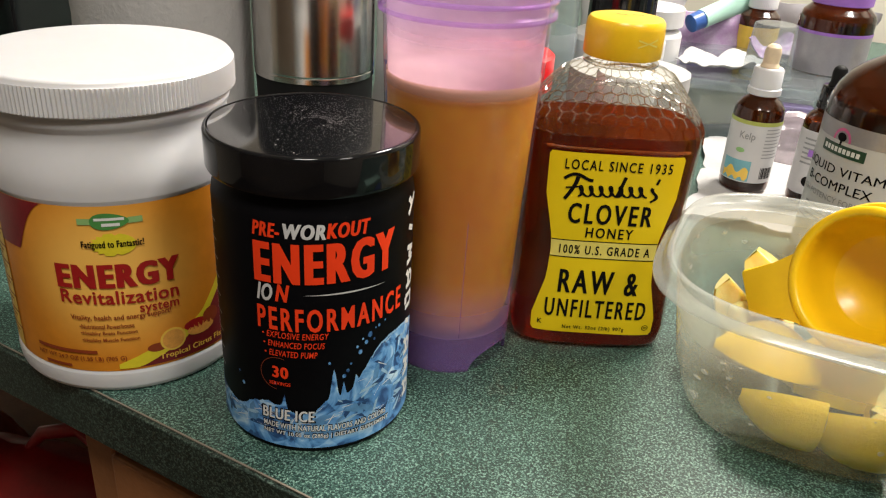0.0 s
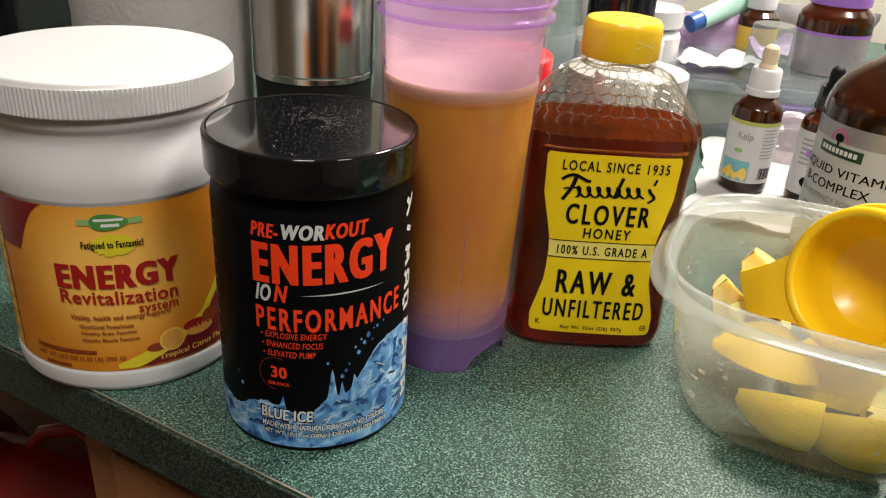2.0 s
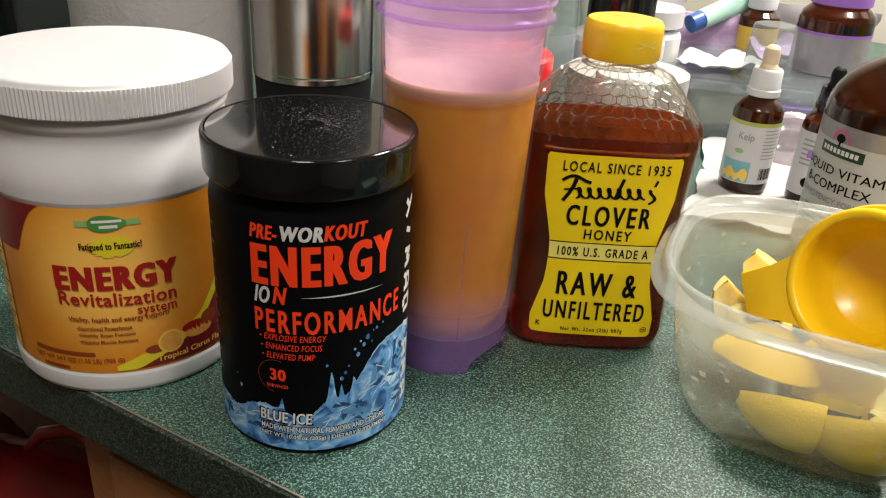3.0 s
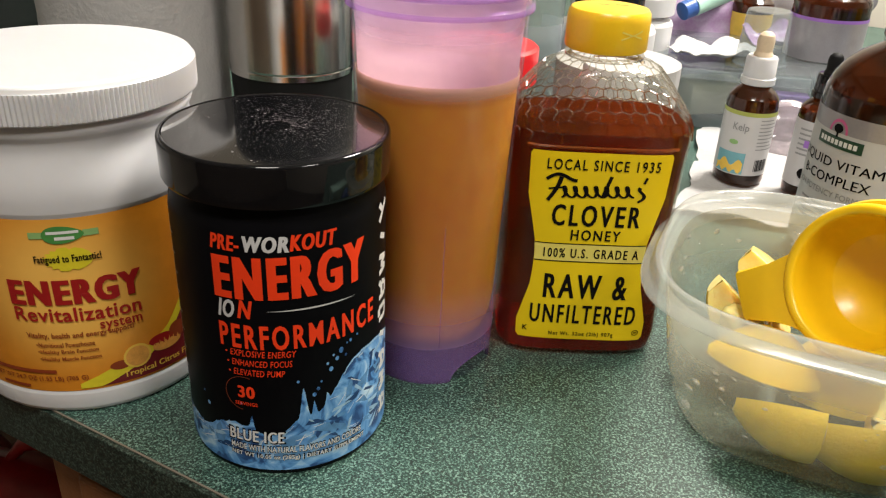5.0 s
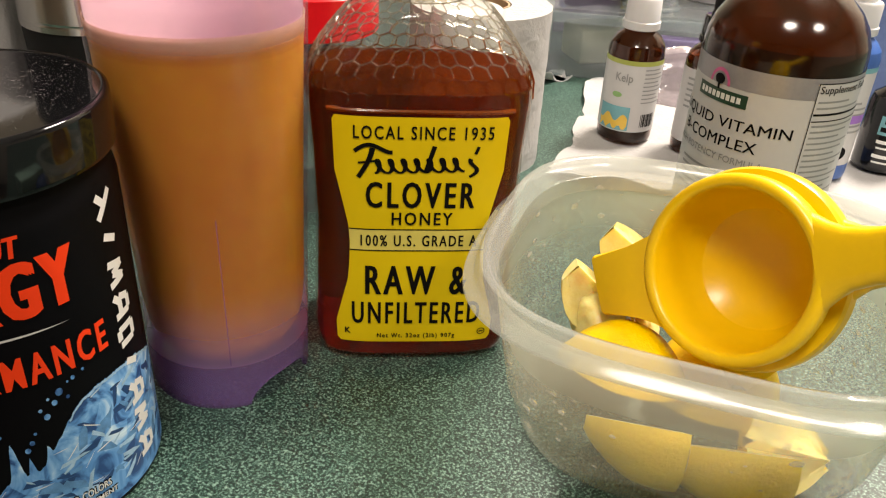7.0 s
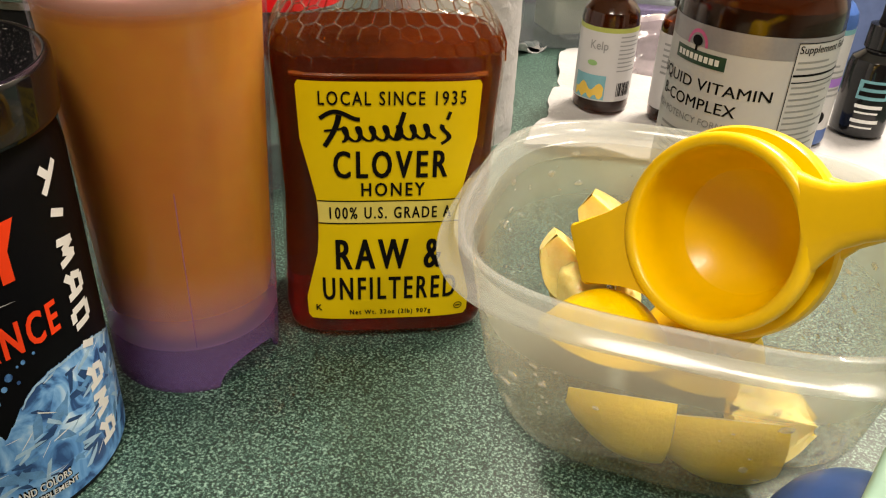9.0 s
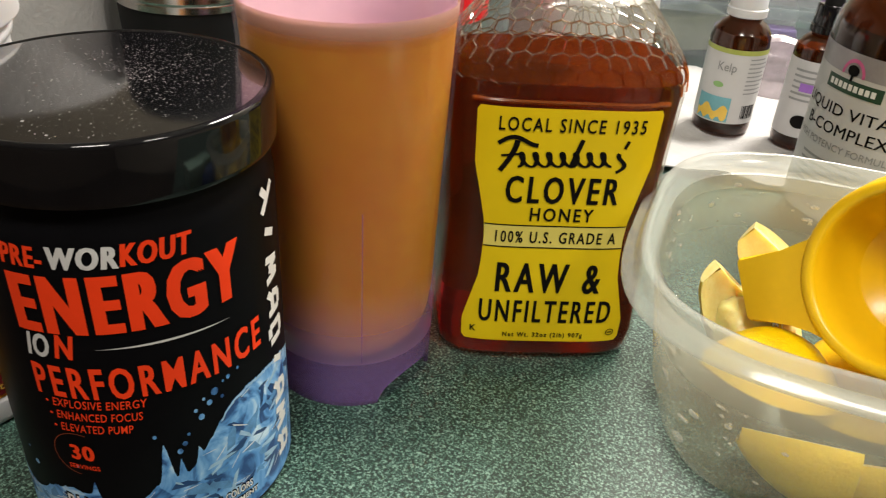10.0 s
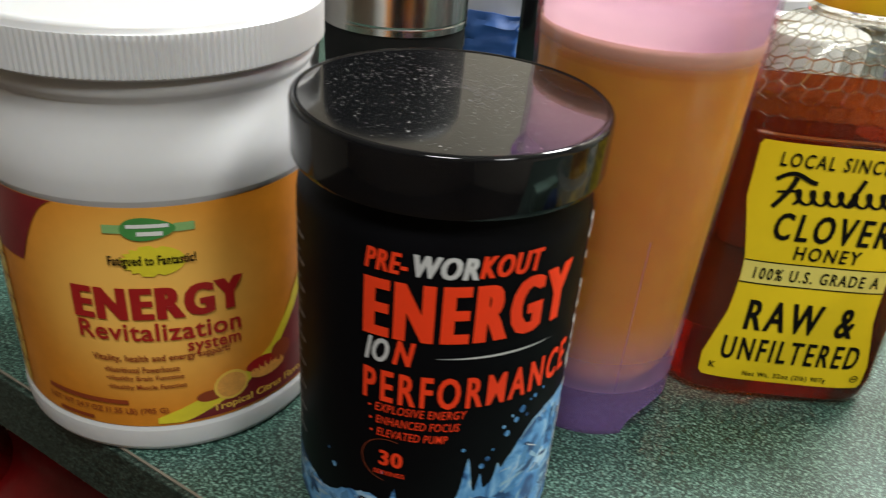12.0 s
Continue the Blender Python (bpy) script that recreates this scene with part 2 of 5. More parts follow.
YELLOW = surf("yellow_print", (0.84, 0.61, 0.010), 0.38, var=0.04, scale=20, spec=0.2)
PALEYELLOW = surf("pale_yellow_print", (0.80, 0.68, 0.15), 0.38, var=0.04)
INK = surf("black_print", (0.007, 0.006, 0.006), 0.5, spec=0.08)
CAP = surf("yellow_cap_plastic", (0.86, 0.55, 0.015), 0.30, var=0.05, sss=0.2)
MILKY = clear("milky_tub_plastic", (0.97, 0.97, 0.95), 0.3, (0.76, 0.74, 0.60), 0.18, 0.9, bump=0.06, bump_scale=60, fade=(0.032, 0.074, 0.14, 0.44))
RIM = clear("milky_tub_rim_plastic", (0.94, 0.95, 0.93), 0.30, (0.72, 0.74, 0.70), 0.14, 0.9)
DROP = clear("water_drop", (0.96, 0.96, 0.93), 0.20, (0.95, 0.95, 0.95), 0.02, 2.2)
ENAMEL = surf("yellow_enamel", (0.94, 0.58, 0.008), 0.32, var=0.04, scale=30, coat=0.08)
RIND = surf("lemon_rind", (0.98, 0.66, 0.002), 0.4, var=0.10, scale=60, bump=0.35, bump_scale=700, sss=0.35)
FLESH = surf("pale_lemon_flesh", (0.90, 0.80, 0.36), 0.35, var=0.2, scale=120, bump=0.3, bump_scale=300, sss=0.6, other=(0.84, 0.66, 0.20))
AMBER = clear("amber_glass", (0.33, 0.125, 0.03), 0.12, (0.18, 0.062, 0.015), 0.13, 1.6, bump=0.10, bump_scale=90)
DARKLIQ = surf("dark_brown_liquid", (0.022, 0.009, 0.004), 0.25)
PAPER = surf("white_tissue_paper", (0.45, 0.44, 0.435), 0.9, var=0.06, scale=40, bump=0.6, bump_scale=260)
LABELWHITE = surf("white_label_paper", (0.55, 0.54, 0.54), 0.4, var=0.03, scale=30)
LABELGREY = surf("silver_grey_print", (0.36, 0.34, 0.36), 0.35, metal=0.3, var=0.1)
GREYINK = surf("grey_print", (0.30, 0.30, 0.30), 0.5)
LILAC = surf("grey_lilac_film", (0.46, 0.40, 0.50), 0.35, var=0.3, scale=35, other=(0.30, 0.12, 0.34))
RUBBERBEIGE = surf("beige_rubber", (0.72, 0.58, 0.40), 0.5)
RUBBERBLACK = surf("black_rubber", (0.008, 0.008, 0.008), 0.6, spec=0.2)
STEEL = surf("brushed_steel", (0.62, 0.60, 0.57), 0.20, metal=1.0, var=0.06, scale=20)
CARD = surf("brown_cardboard", (0.42, 0.30, 0.18), 0.8)
REDFILM = surf("bright_red_film", (0.86, 0.012, 0.02), 0.30, var=0.1, scale=40)
REDDARK = surf("red_bag_plastic", (0.40, 0.010, 0.014), 0.3, var=0.25, scale=20)
BLUE = surf("blue_plastic", (0.045, 0.125, 0.40), 0.35, var=0.1)
LIGHTBLUE = surf("light_blue_cloth", (0.16, 0.24, 0.50), 0.7, var=0.2, scale=20)
TEAL = surf("pale_teal_plastic", (0.46, 0.74, 0.62), 0.4, var=0.06)
PURPLE = surf("purple_plastic", (0.36, 0.16, 0.58), 0.35, var=0.1)
PINK = surf("pink_magenta_print", (0.74, 0.14, 0.36), 0.5, var=0.2)
BOX = clear("clear_storage_plastic", (0.86, 0.90, 0.90), 0.20, (0.56, 0.60, 0.62), 0.08, 1.0)
CRINKLE = clear("crinkled_clear_film", (0.92, 0.88, 0.90), 0.5, (0.56, 0.49, 0.52), 0.12, 2.0, bump=1.0, bump_scale=120.0, mottled=0.35)
BEIGE = surf("beige_card", (0.62, 0.54, 0.36), 0.7, var=0.15, scale=30)
CYAN = surf("cyan_print", (0.17, 0.42, 0.48), 0.4)


# ---- building helpers ----
def part(name, bm, material, parent=None, label="", smooth=True):
    me = bpy.data.meshes.new(name)
    bmesh.ops.recalc_face_normals(bm, faces=bm.faces)
    bm.to_mesh(me)
    bm.free()
    if smooth:
        for f in me.polygons:
            f.use_smooth = True
        me.set_sharp_from_angle(angle=radians(38))
    me.materials.append(material)
    ob = new(name, me)
    ob.parent = parent
    if label:
        tagged(ob, label)
    if name in ("small_print", "side_print", "brand_print", "barcode", "word_bars", "facts_frame"):
        tagged(ob, kind="stuff")
    return ob


def thing(name, m, label, category, group=""):
    ob = new(name)
    ob.empty_display_size = 0.01
    ob.matrix_world = m
    return tagged(ob, label, category, group)


def loft(rings, close_first=True, close_last=True):
    bm = bmesh.new()
    vs = [[bm.verts.new(p) for p in ring] for ring in rings]
    k = len(vs[0])
    for a, b in zip(vs, vs[1:]):
        for i in range(k):
            bm.faces.new((a[i], a[(i + 1) % k], b[(i + 1) % k], b[i]))
    if close_first:
        bm.faces.new(vs[0][::-1])
    if close_last:
        bm.faces.new(vs[-1])
    return bm


def circle(r, z, k, x=0.0, y=0.0):
    return [(x + r * math.cos(2 * math.pi * i / k), y + r * math.sin(2 * math.pi * i / k), z) for i in range(k)]


def lathe(profile, k=72, close_first=True, close_last=True):
    """Turned body from (radius, height) pairs, with close loops at the ends of long runs to keep flats flat."""
    full = [profile[0]]

    def bend(i):
        if i <= 0 or i >= len(profile) - 1:
            return 0.0
        a, b = (Vector((profile[k + 1][0] - profile[k][0], profile[k + 1][1] - profile[k][1])) for k in (i - 1, i))
        return a.angle(b) if a.length > 1e-9 and b.length > 1e-9 else 0.0

    for i in range(len(profile) - 1):
        (r0, z0), (r1, z1) = profile[i], profile[i + 1]
        d = math.hypot(r1 - r0, z1 - z0)
        if d > 0.003:
            q = 0.0004 / d
            if bend(i) > 0.3:
                full.append((r0 + (r1 - r0) * q, z0 + (z1 - z0) * q))
            if bend(i + 1) > 0.3:
                full.append((r1 + (r0 - r1) * q, z1 + (z0 - z1) * q))
        full.append((r1, z1))
    profile = full
    return loft([circle(max(r, 1e-5), z, k) for r, z in profile], close_first, close_last)


def superring(a, b, n, z, k=96, x=0.0, y=0.0):
    out = []
    for i in range(k):
        t = 2 * math.pi * i / k
        c, s = math.cos(t), math.sin(t)
        out.append((x + a * math.copysign(abs(c) ** (2 / n), c), y + b * math.copysign(abs(s) ** (2 / n), s), z))
    return out


def box(sx, sy, sz, bevel=0.0, m=None):
    """Box standing on z = 0, centred in x and y."""
    bm = bmesh.new()
    bmesh.ops.create_cube(bm, size=1.0, matrix=Matrix.Translation((0, 0, sz / 2)) @ Matrix.Diagonal((sx, sy, sz, 1)))
    if bevel:
        bmesh.ops.bevel(bm, geom=bm.edges[:], offset=bevel, segments=3, affect="EDGES", profile=0.5)
    if m is not None:
        bm.transform(m)
    return bm


def tube(points, radius, k=10):
    """Round bar along a line of points; radius may be a list."""
    pts = [Vector(p) for p in points]
    rad = radius if isinstance(radius, (list, tuple)) else [radius] * len(pts)
    rings = []
    for i, p in enumerate(pts):
        d = (pts[min(i + 1, len(pts) - 1)] - pts[max(i - 1, 0)]).normalized()
        q = d.to_track_quat("Z", "Y")
        rings.append([p + q @ Vector((rad[i] * math.cos(2 * math.pi * j / k), rad[i] * math.sin(2 * math.pi * j / k), 0)) for j in range(k)])
    return loft(rings)


def spread(x0, x1, k):
    return [x0 + (x1 - x0) * i / (k - 1) for i in range(k)]


def lettering(text, left, base, width, height, shear=0.0, weight=0.0, rise=0.0, gap=0.0, bold=0.008):
    """Flat letters that fill width x height from (left, base); bold swells all strokes, weight the upright ones."""
    cu = bpy.data.curves.new("letters", "FONT")
    cu.body, cu.shear, cu.resolution_u, cu.space_character = text, shear, 3, 1.0 + 3.6 * weight + 2.4 * bold + gap
    cu.offset = bold
    ob = new("letters", cu)
    me = bpy.data.meshes.new_from_object(ob.evaluated_get(bpy.context.evaluated_depsgraph_get()))
    bpy.data.objects.remove(ob)
    bm = bmesh.new()
    bm.from_mesh(me)
    bpy.data.meshes.remove(me)
    bmesh.ops.remove_doubles(bm, verts=bm.verts, dist=1e-5)
    if weight:
        copies = []
        for k in (-1, 0, 1):
            c = bm.copy()
            for v in c.verts:
                v.co.x += k * weight * 1.3
                v.co.z = 0.00003 * (k + 1)
            copies.append(c)
        bm.free()
        bm = join(copies)
    xs, ys = [v.co.x for v in bm.verts], [v.co.y for v in bm.verts]
    x0, y0, w, h = min(xs), min(ys), max(xs) - min(xs), max(ys) - min(ys)
    for v in bm.verts:
        u = (v.co.x - x0) / w
        v.co = (left + u * width, base + (v.co.y - y0) / h * height + rise * u, v.co.z)
    return bm


def outline(points):
    bm = bmesh.new()
    f = bm.faces.new([bm.verts.new((x, y, 0)) for x, y in points])
    bmesh.ops.triangulate(bm, faces=[f])
    return bm


def bars(rows):
    """Plain bars for writing too small to read: (left, base, width, height)."""
    bm = bmesh.new()
    for x, y, w, h in rows:
        bm.faces.new([bm.verts.new(p) for p in ((x, y, 0), (x + w, y, 0), (x + w, y + h, 0), (x, y + h, 0))])
    return bm


def strip(xs, low, high):
    bm = bmesh.new()
    a = [bm.verts.new((x, low(x), 0)) for x in xs]
    b = [bm.verts.new((x, high(x), 0)) for x in xs]
    for i in range(len(xs) - 1):
        bm.faces.new((a[i], a[i + 1], b[i + 1], b[i]))
    return bm


def disc(x, y, rx, ry=None, k=20):
    return outline([(x + rx * math.cos(2 * math.pi * i / k), y + (ry or rx) * math.sin(2 * math.pi * i / k)) for i in range(k)])


def arc_band(x, y, r0, r1, a0, a1, k=40, ry=1.0):
    """Thin curved band between two radii."""
    bm = bmesh.new()
    vs = [[bm.verts.new((x + q * math.cos(a), y + q * ry * math.sin(a), 0)) for q in (r0, r1)] for a in spread(a0, a1, k)]
    for p, q in zip(vs, vs[1:]):
        bm.faces.new((p[0], p[1], q[1], q[0]))
    return bm


def finer(bm, longest):
    for _ in range(4):
        e = [e for e in bm.edges if e.calc_length() > longest]
        if not e:
            break
        bmesh.ops.subdivide_edges(bm, edges=e, cuts=1)
        bmesh.ops.triangulate(bm, faces=bm.faces)
    return bm


def wrapped(bm, r, proud, turn=0.0, longest=0.004, radius_at=None):
    """Lays flat work on an upright round body, with x as the arc length from its front."""
    finer(bm, longest)
    for v in bm.verts:
        a = v.co.x / r + turn
        q = (radius_at(v.co.y) if radius_at else r) + proud + v.co.z
        v.co = (q * math.sin(a), -q * math.cos(a), v.co.y)
    return bm


def join(bms):
    out = bmesh.new()
    for b in bms:
        me = bpy.data.meshes.new("piece")
        b.to_mesh(me)
        b.free()
        out.from_mesh(me)
        bpy.data.meshes.remove(me)
    return out


# ---- the room ----
def slab(name, sx, sy, sz, m, material, bevel=0.0):
    ob = part(name, box(sx, sy, sz, bevel), material, smooth=False)
    ob.matrix_world = m
    return tagged(ob, kind="structure")


TURN_C = -29.7
COUNTER_M = pose(-0.0453, 0.2750, 0, 0, 0, TURN_C)      # on the front edge, x along it, y inwards


def on_counter(x, y, z, rz=0):
    return COUNTER_M @ pose(x, y, z, 0, 0, rz)


FOOT = 0.0091                     # the plan is drawn out from this point of the y axis


def at(x, y, z=0.0, rx=0, ry=0, rz=0, y0=None):
    """Place on the worktop, with the plan's slight drawing-in towards the back."""
    s = 0.256 / (0.2407 + 0.0378 * (y if y0 is None else y0))
    return pose(0, FOOT, 0) @ Matrix.Diagonal((s, s, s, 1)) @ pose(x, y - FOOT, z, rx, ry, rz)


slab("floor", 6.0, 6.0, 0.1, on_counter(0.3, 0, -1.02), FLOOR)
slab("ceiling", 6.0, 6.0, 0.1, on_counter(0.3, 0, 1.5), CEIL)
slab("wall_back", 6.0, 0.1, 2.55, on_counter(0.3, 1.45, -1.05), PAINT)
# behind the camera and never seen; dark only for what the lid and steel reflect
slab("wall_front", 6.0, 0.1, 2.55, on_counter(0.3, -2.6, -1.05), DIMPAINT)
slab("wall_left", 0.1, 4.2, 2.55, on_counter(-2.2, -0.6, -1.05), PAINT)
slab("wall_right", 0.1, 4.2, 2.55, on_counter(2.9, -0.6, -1.05), PAINT)

worktop = thing("worktop", on_counter(0, 0, 0), "dark green speckled laminate worktop with square front edge", "worktop")
part("top", box(3.2, 1.38, 0.030, 0.0, pose(0.4, 0.6905, -0.030)), COUNTER, worktop, smooth=False)
part("front_edge", box(3.2, 0.003, 0.031, 0.0008, pose(0.4, -0.0012, -0.0314)), EDGE, worktop, "speckled laminate edge strip, coloured dark for its shade", smooth=False)
part("seam", box(3.2, 0.0009, 0.0006, 0.0, pose(0.4, -0.0002, -0.0001)), SEAM, worktop, smooth=False)

cabinet = thing("base_cabinet", on_counter(0, 0, 0), "orange oak base cabinet with an open bay below the worktop", "cabinet")
part("side_panel", box(0.018, 0.55, 0.85, 0.001, pose(-0.160, 0.31, -0.882)), WOOD, cabinet, smooth=False)
part("face_frame", box(0.024, 0.018, 0.85, 0.002, pose(-0.160, 0.022, -0.882)), WOOD, cabinet, smooth=False)
part("door", box(0.42, 0.018, 0.80, 0.003, pose(0.066, 0.016, -0.850)), WOOD, cabinet, smooth=False)
part("door", box(0.42, 0.018, 0.80, 0.003, pose(0.490, 0.016, -0.850)), WOOD, cabinet, smooth=False)
part("shelf", box(0.9, 0.54, 0.018, 0.001, pose(-0.625, 0.31, -0.372)), WOOD, cabinet, smooth=False)
part("back_panel", box(0.9, 0.012, 0.84, 0.001, pose(-0.625, 0.59, -0.882)), WOOD, cabinet, smooth=False)


# ---- black powder jar ----
def black_jar():
    jar = thing("powder_jar", pose(-0.0514, 0.3488, 0), "black powder jar with red print, ice picture and dusty lid", "jar")
    R = 0.0456
    part("body", lathe([(0.0438, 0.0), (0.0447, 0.0003), (0.0452, 0.0012), (R, 0.0035), (R, 0.1165), (0.0450, 0.1205), (0.0436, 0.1240), (0.0428, 0.1275), (0.0428, 0.134)], 96), BLACKLABEL, jar)
    lid = part("lid", lathe([(0.0452, 0.1286), (0.0468, 0.1290), (0.0472, 0.1300), (0.0473, 0.1446), (0.0470, 0.1457), (0.0463, 0.1463), (0.0455, 0.1464), (0.0449, 0.1461), (0.0440, 0.1455)], 128), DUSTY, jar, "glossy black lid")
    part("top_disc", lathe([(0.0448, 0.1440), (0.0448, 0.14605), (0.03, 0.1461), (0.0, 0.1461)], 128), POLISHED, lid, "polished flat top, lightly scuffed")
    rng = random.Random(4)
    bm = bmesh.new()
    for i in range(2300):
        if i < 1500:
            a, q = rng.gauss(0.6, 1.1), 0.006 + abs(rng.gauss(0, 0.018))
        else:
            a, q = rng.uniform(0, 6.283), 0.043 * math.sqrt(rng.random())
        if q > 0.0435:
            continue
        s = rng.choice((0.00005, 0.00007, 0.0001, 0.00016)) * (2.4 if rng.random() < 0.03 else 1)
        x, y, t = q * math.cos(a), q * math.sin(a), rng.uniform(0, 3)
        z = 0.14612
        bm.faces.new([bm.verts.new((x + s * k1 * math.cos(t) - s * k2 * math.sin(t), y + s * k1 * math.sin(t) + s * k2 * math.cos(t), z + h)) for k1, k2, h in ((-1, -1, 0), (1.3, -0.7, 0.00005), (0.8, 1, 0.0001), (-0.9, 0.8, 0.00005))])
    tagged(part("dust", bm, DUST, lid, "pale powder specks", smooth=False), kind="stuff")

    def ink(name, bm, material, proud=0.0003, label=""):
        for v in bm.verts:
            v.co.y += 0.0044 if v.co.y > 0.0035 else 0.0
        return part(name, wrapped(bm, R, proud), material, jar, label)

    E3 = 1e-3
    ink("lettering", lettering("PRE-", -20.2 * E3, 106.2 * E3, 12.5 * E3, 6.6 * E3, 0.2, 0.030, bold=0.018), RED)
    ink("lettering", lettering("WOR", -6.4 * E3, 106.4 * E3, 17.6 * E3, 6.9 * E3, 0.2, 0.034, bold=0.018), SILVERINK)
    ink("lettering", lettering("KOUT", 11.4 * E3, 106.7 * E3, 19.2 * E3, 7.0 * E3, 0.2, 0.034, bold=0.018), RED)
    ink("lettering", lettering("ENERGY", -20.2 * E3, 84.6 * E3, 65.0 * E3, 19.2 * E3, 0.0, 0.044, 1.8 * E3, 0.06, bold=0.019), RED)
    ink("lettering", lettering("IO", -19.4 * E3, 75.9 * E3, 7.6 * E3, 8.4 * E3, 0.28, 0.024, bold=0.016), SILVERINK)
    ink("lettering", lettering("N", -10.8 * E3, 76.4 * E3, 6.6 * E3, 8.4 * E3, 0.28, 0.024, bold=0.016), RED)
    ink("rule", strip(spread(0.001, 0.0394, 14), lambda x: 0.0802 - 0.00002, lambda x: 0.0802 + 0.00075 * math.sin((x - 0.001) / 0.0384 * math.pi)), SILVERINK)
    ink("lettering", lettering("PERFORMANCE", -19.6 * E3, 61.8 * E3, 70.8 * E3, 11.6 * E3, 0.0, 0.014, 0.6 * E3, 0.20, bold=0.017), RED)
    for k, (txt, w) in enumerate((("EXPLOSIVE ENERGY", 27.4), ("ENHANCED FOCUS", 25.2), ("ELEVATED PUMP", 21.6))):
        z = (58.0 - 4.75 * k) * E3
        ink("bullet", disc(-17.2 * E3 + 0.4 * k * E3, z + 1.4 * E3, 0.5 * E3, k=8), RED)
        ink("lettering", lettering(txt, (-15.4 + 0.4 * k) * E3, z, w * E3, 3.1 * E3, 0.16, 0.006, 0.2 * E3, 0.06, bold=0.002), RED)
    ink("lettering", lettering("30", -13.6 * E3, 36.8 * E3, 7.6 * E3, 6.2 * E3, 0.0, 0.024, bold=0.018), RED)
    ink("lettering", lettering("SERVINGS", -15.2 * E3, 32.9 * E3, 10.0 * E3, 1.8 * E3, 0, 0.012), RED)
    ink("badge_ring", arc_band(-10.8 * E3, 39.0 * E3, 8.35 * E3, 8.6 * E3, 1.2, 4.6), BROWNINK)

    def crest(x):
        u = x * 1000
        base = np.interp(u, [-75, -47, -36, -30, -24, -17, -9, -3, 5, 9, 13, 18, 22, 27, 32, 37, 44, 54, 64, 75, 90], [20, 18, 16, 19, 24, 26, 24.5, 20, 22, 27, 31, 30, 33, 41, 50, 56, 59, 59, 57, 51, 42])
        spike = 7 * math.exp(-((u + 8.3) / 0.9) ** 2) + 15 * math.exp(-((u - 14.3) / 1.5) ** 2) + 8 * math.exp(-((u - 18.6) / 0.9) ** 2) + 5 * math.exp(-((u - 24.5) / 0.8) ** 2)
        return (0.87 * base + spike + 0.9 * noise.noise((u * 0.35, 3.1, 0)) + 0.7 * noise.noise((u * 1.3, 0, 5))) / 1000

    ink("ice_picture", strip(spread(-0.075, 0.090, 260), lambda x: 0.0030, crest), ICE, 0.00012, "blue ice and water splash picture")
    rng = random.Random(31)
    for material, count, small, large, slim, proud in ((ICEDEEP, 38, 1.5, 5.5, 0.30, 0.00016), (ICEMID, 40, 2.5, 7.0, 0.40, 0.00018), (ICEPALE, 44, 1.5, 6.0, 0.20, 0.00020), (WHITEINK, 52, 1.5, 5.0, 0.05, 0.00022)):
        shards = []
        while len(shards) < count:
            x, size, turn = rng.uniform(-68, 84), rng.uniform(small, large), rng.choice((0.25, 0.3, -0.5, 1.2)) + rng.gauss(0, 0.25)
            top = crest(x * E3) * 1000
            y = rng.uniform(4.5, max(5.0, top - 1.0))
            pts = []
            for k in range(rng.choice((4, 5, 6))):
                a = 2 * math.pi * (k + rng.uniform(-0.3, 0.3)) / 5
                px, py = size * math.cos(a), size * slim * rng.uniform(0.6, 1.5) * math.sin(a)
                pts.append((x + px * math.cos(turn) - py * math.sin(turn), y + px * math.sin(turn) + py * math.cos(turn)))
            if all(3.6 < q < crest(p * E3) * 1000 - 0.4 for p, q in pts):
                shards.append(outline([(p * E3, q * E3) for p, q in pts]))
        tagged(ink("ice_facet_print", join(shards), material, proud), kind="stuff")
    ink("ice_edge", strip(spread(0.0325, 0.080, 60), lambda x: crest(x) - 0.0011 + 0.0004 * noise.noise((x * 900, 0, 0)), lambda x: crest(x) - 0.0001), ICEPALE, 0.00022)
    drops = []
    for x, y, q in ((26.5, 48.5, 1.0), (29.5, 52.8, 0.9), (31.5, 56.2, 1.2), (27.8, 55.0, 0.5), (33.8, 53.0, 0.6), (20.5, 40.2, 0.8), (22.0, 43.5, 0.5), (36.5, 59.2, 0.7), (40.2, 60.4, 0.5), (12.2, 45.5, 0.6), (34.6, 58.6, 0.4), (18.8, 37.6, 0.9), (25.0, 51.6, 0.6), (-30.5, 27.5, 0.9), (-33.0, 33.0, 0.5), (-12.5, 33.5, 0.5), (44.2, 63.2, 0.4)):
        drops.append(disc(x * E3, y * E3, q * E3, q * 1.25 * E3, 10))
    tagged(ink("splash_print", join(drops), ICE, 0.00022), kind="stuff")
    ink("letter_shadow", lettering("BLUE ICE", -20.0 * E3, 13.1 * E3, 26.0 * E3, 7.4 * E3, 0.08, 0.060), BLACKLABEL, 0.0003)
    ink("letter_shadow", lettering("MADE WITH NATURAL FLAVORS AND COLORS", -19.4 * E3, 8.7 * E3, 61.3 * E3, 3.9 * E3, 0.06, 0.070, -1.2 * E3), BLACKLABEL, 0.0003)
    ink("letter_shadow", lettering("NET WT 10.05 oz (285g) | DIETARY SUPPLEMENT", -19.4 * E3, 4.5 * E3, 63.3 * E3, 3.6 * E3, 0.06, 0.070, -1.6 * E3), BLACKLABEL, 0.0003)
    ink("lettering", lettering("BLUE ICE", -19.3 * E3, 13.9 * E3, 24.6 * E3, 6.0 * E3, 0.08, 0.022), WHITEINK, 0.0005)
    ink("lettering", lettering("MADE WITH NATURAL FLAVORS AND COLORS", -19.0 * E3, 9.2 * E3, 60.5 * E3, 3.0 * E3, 0.06, 0.012, -1.2 * E3), WHITEINK, 0.0005)
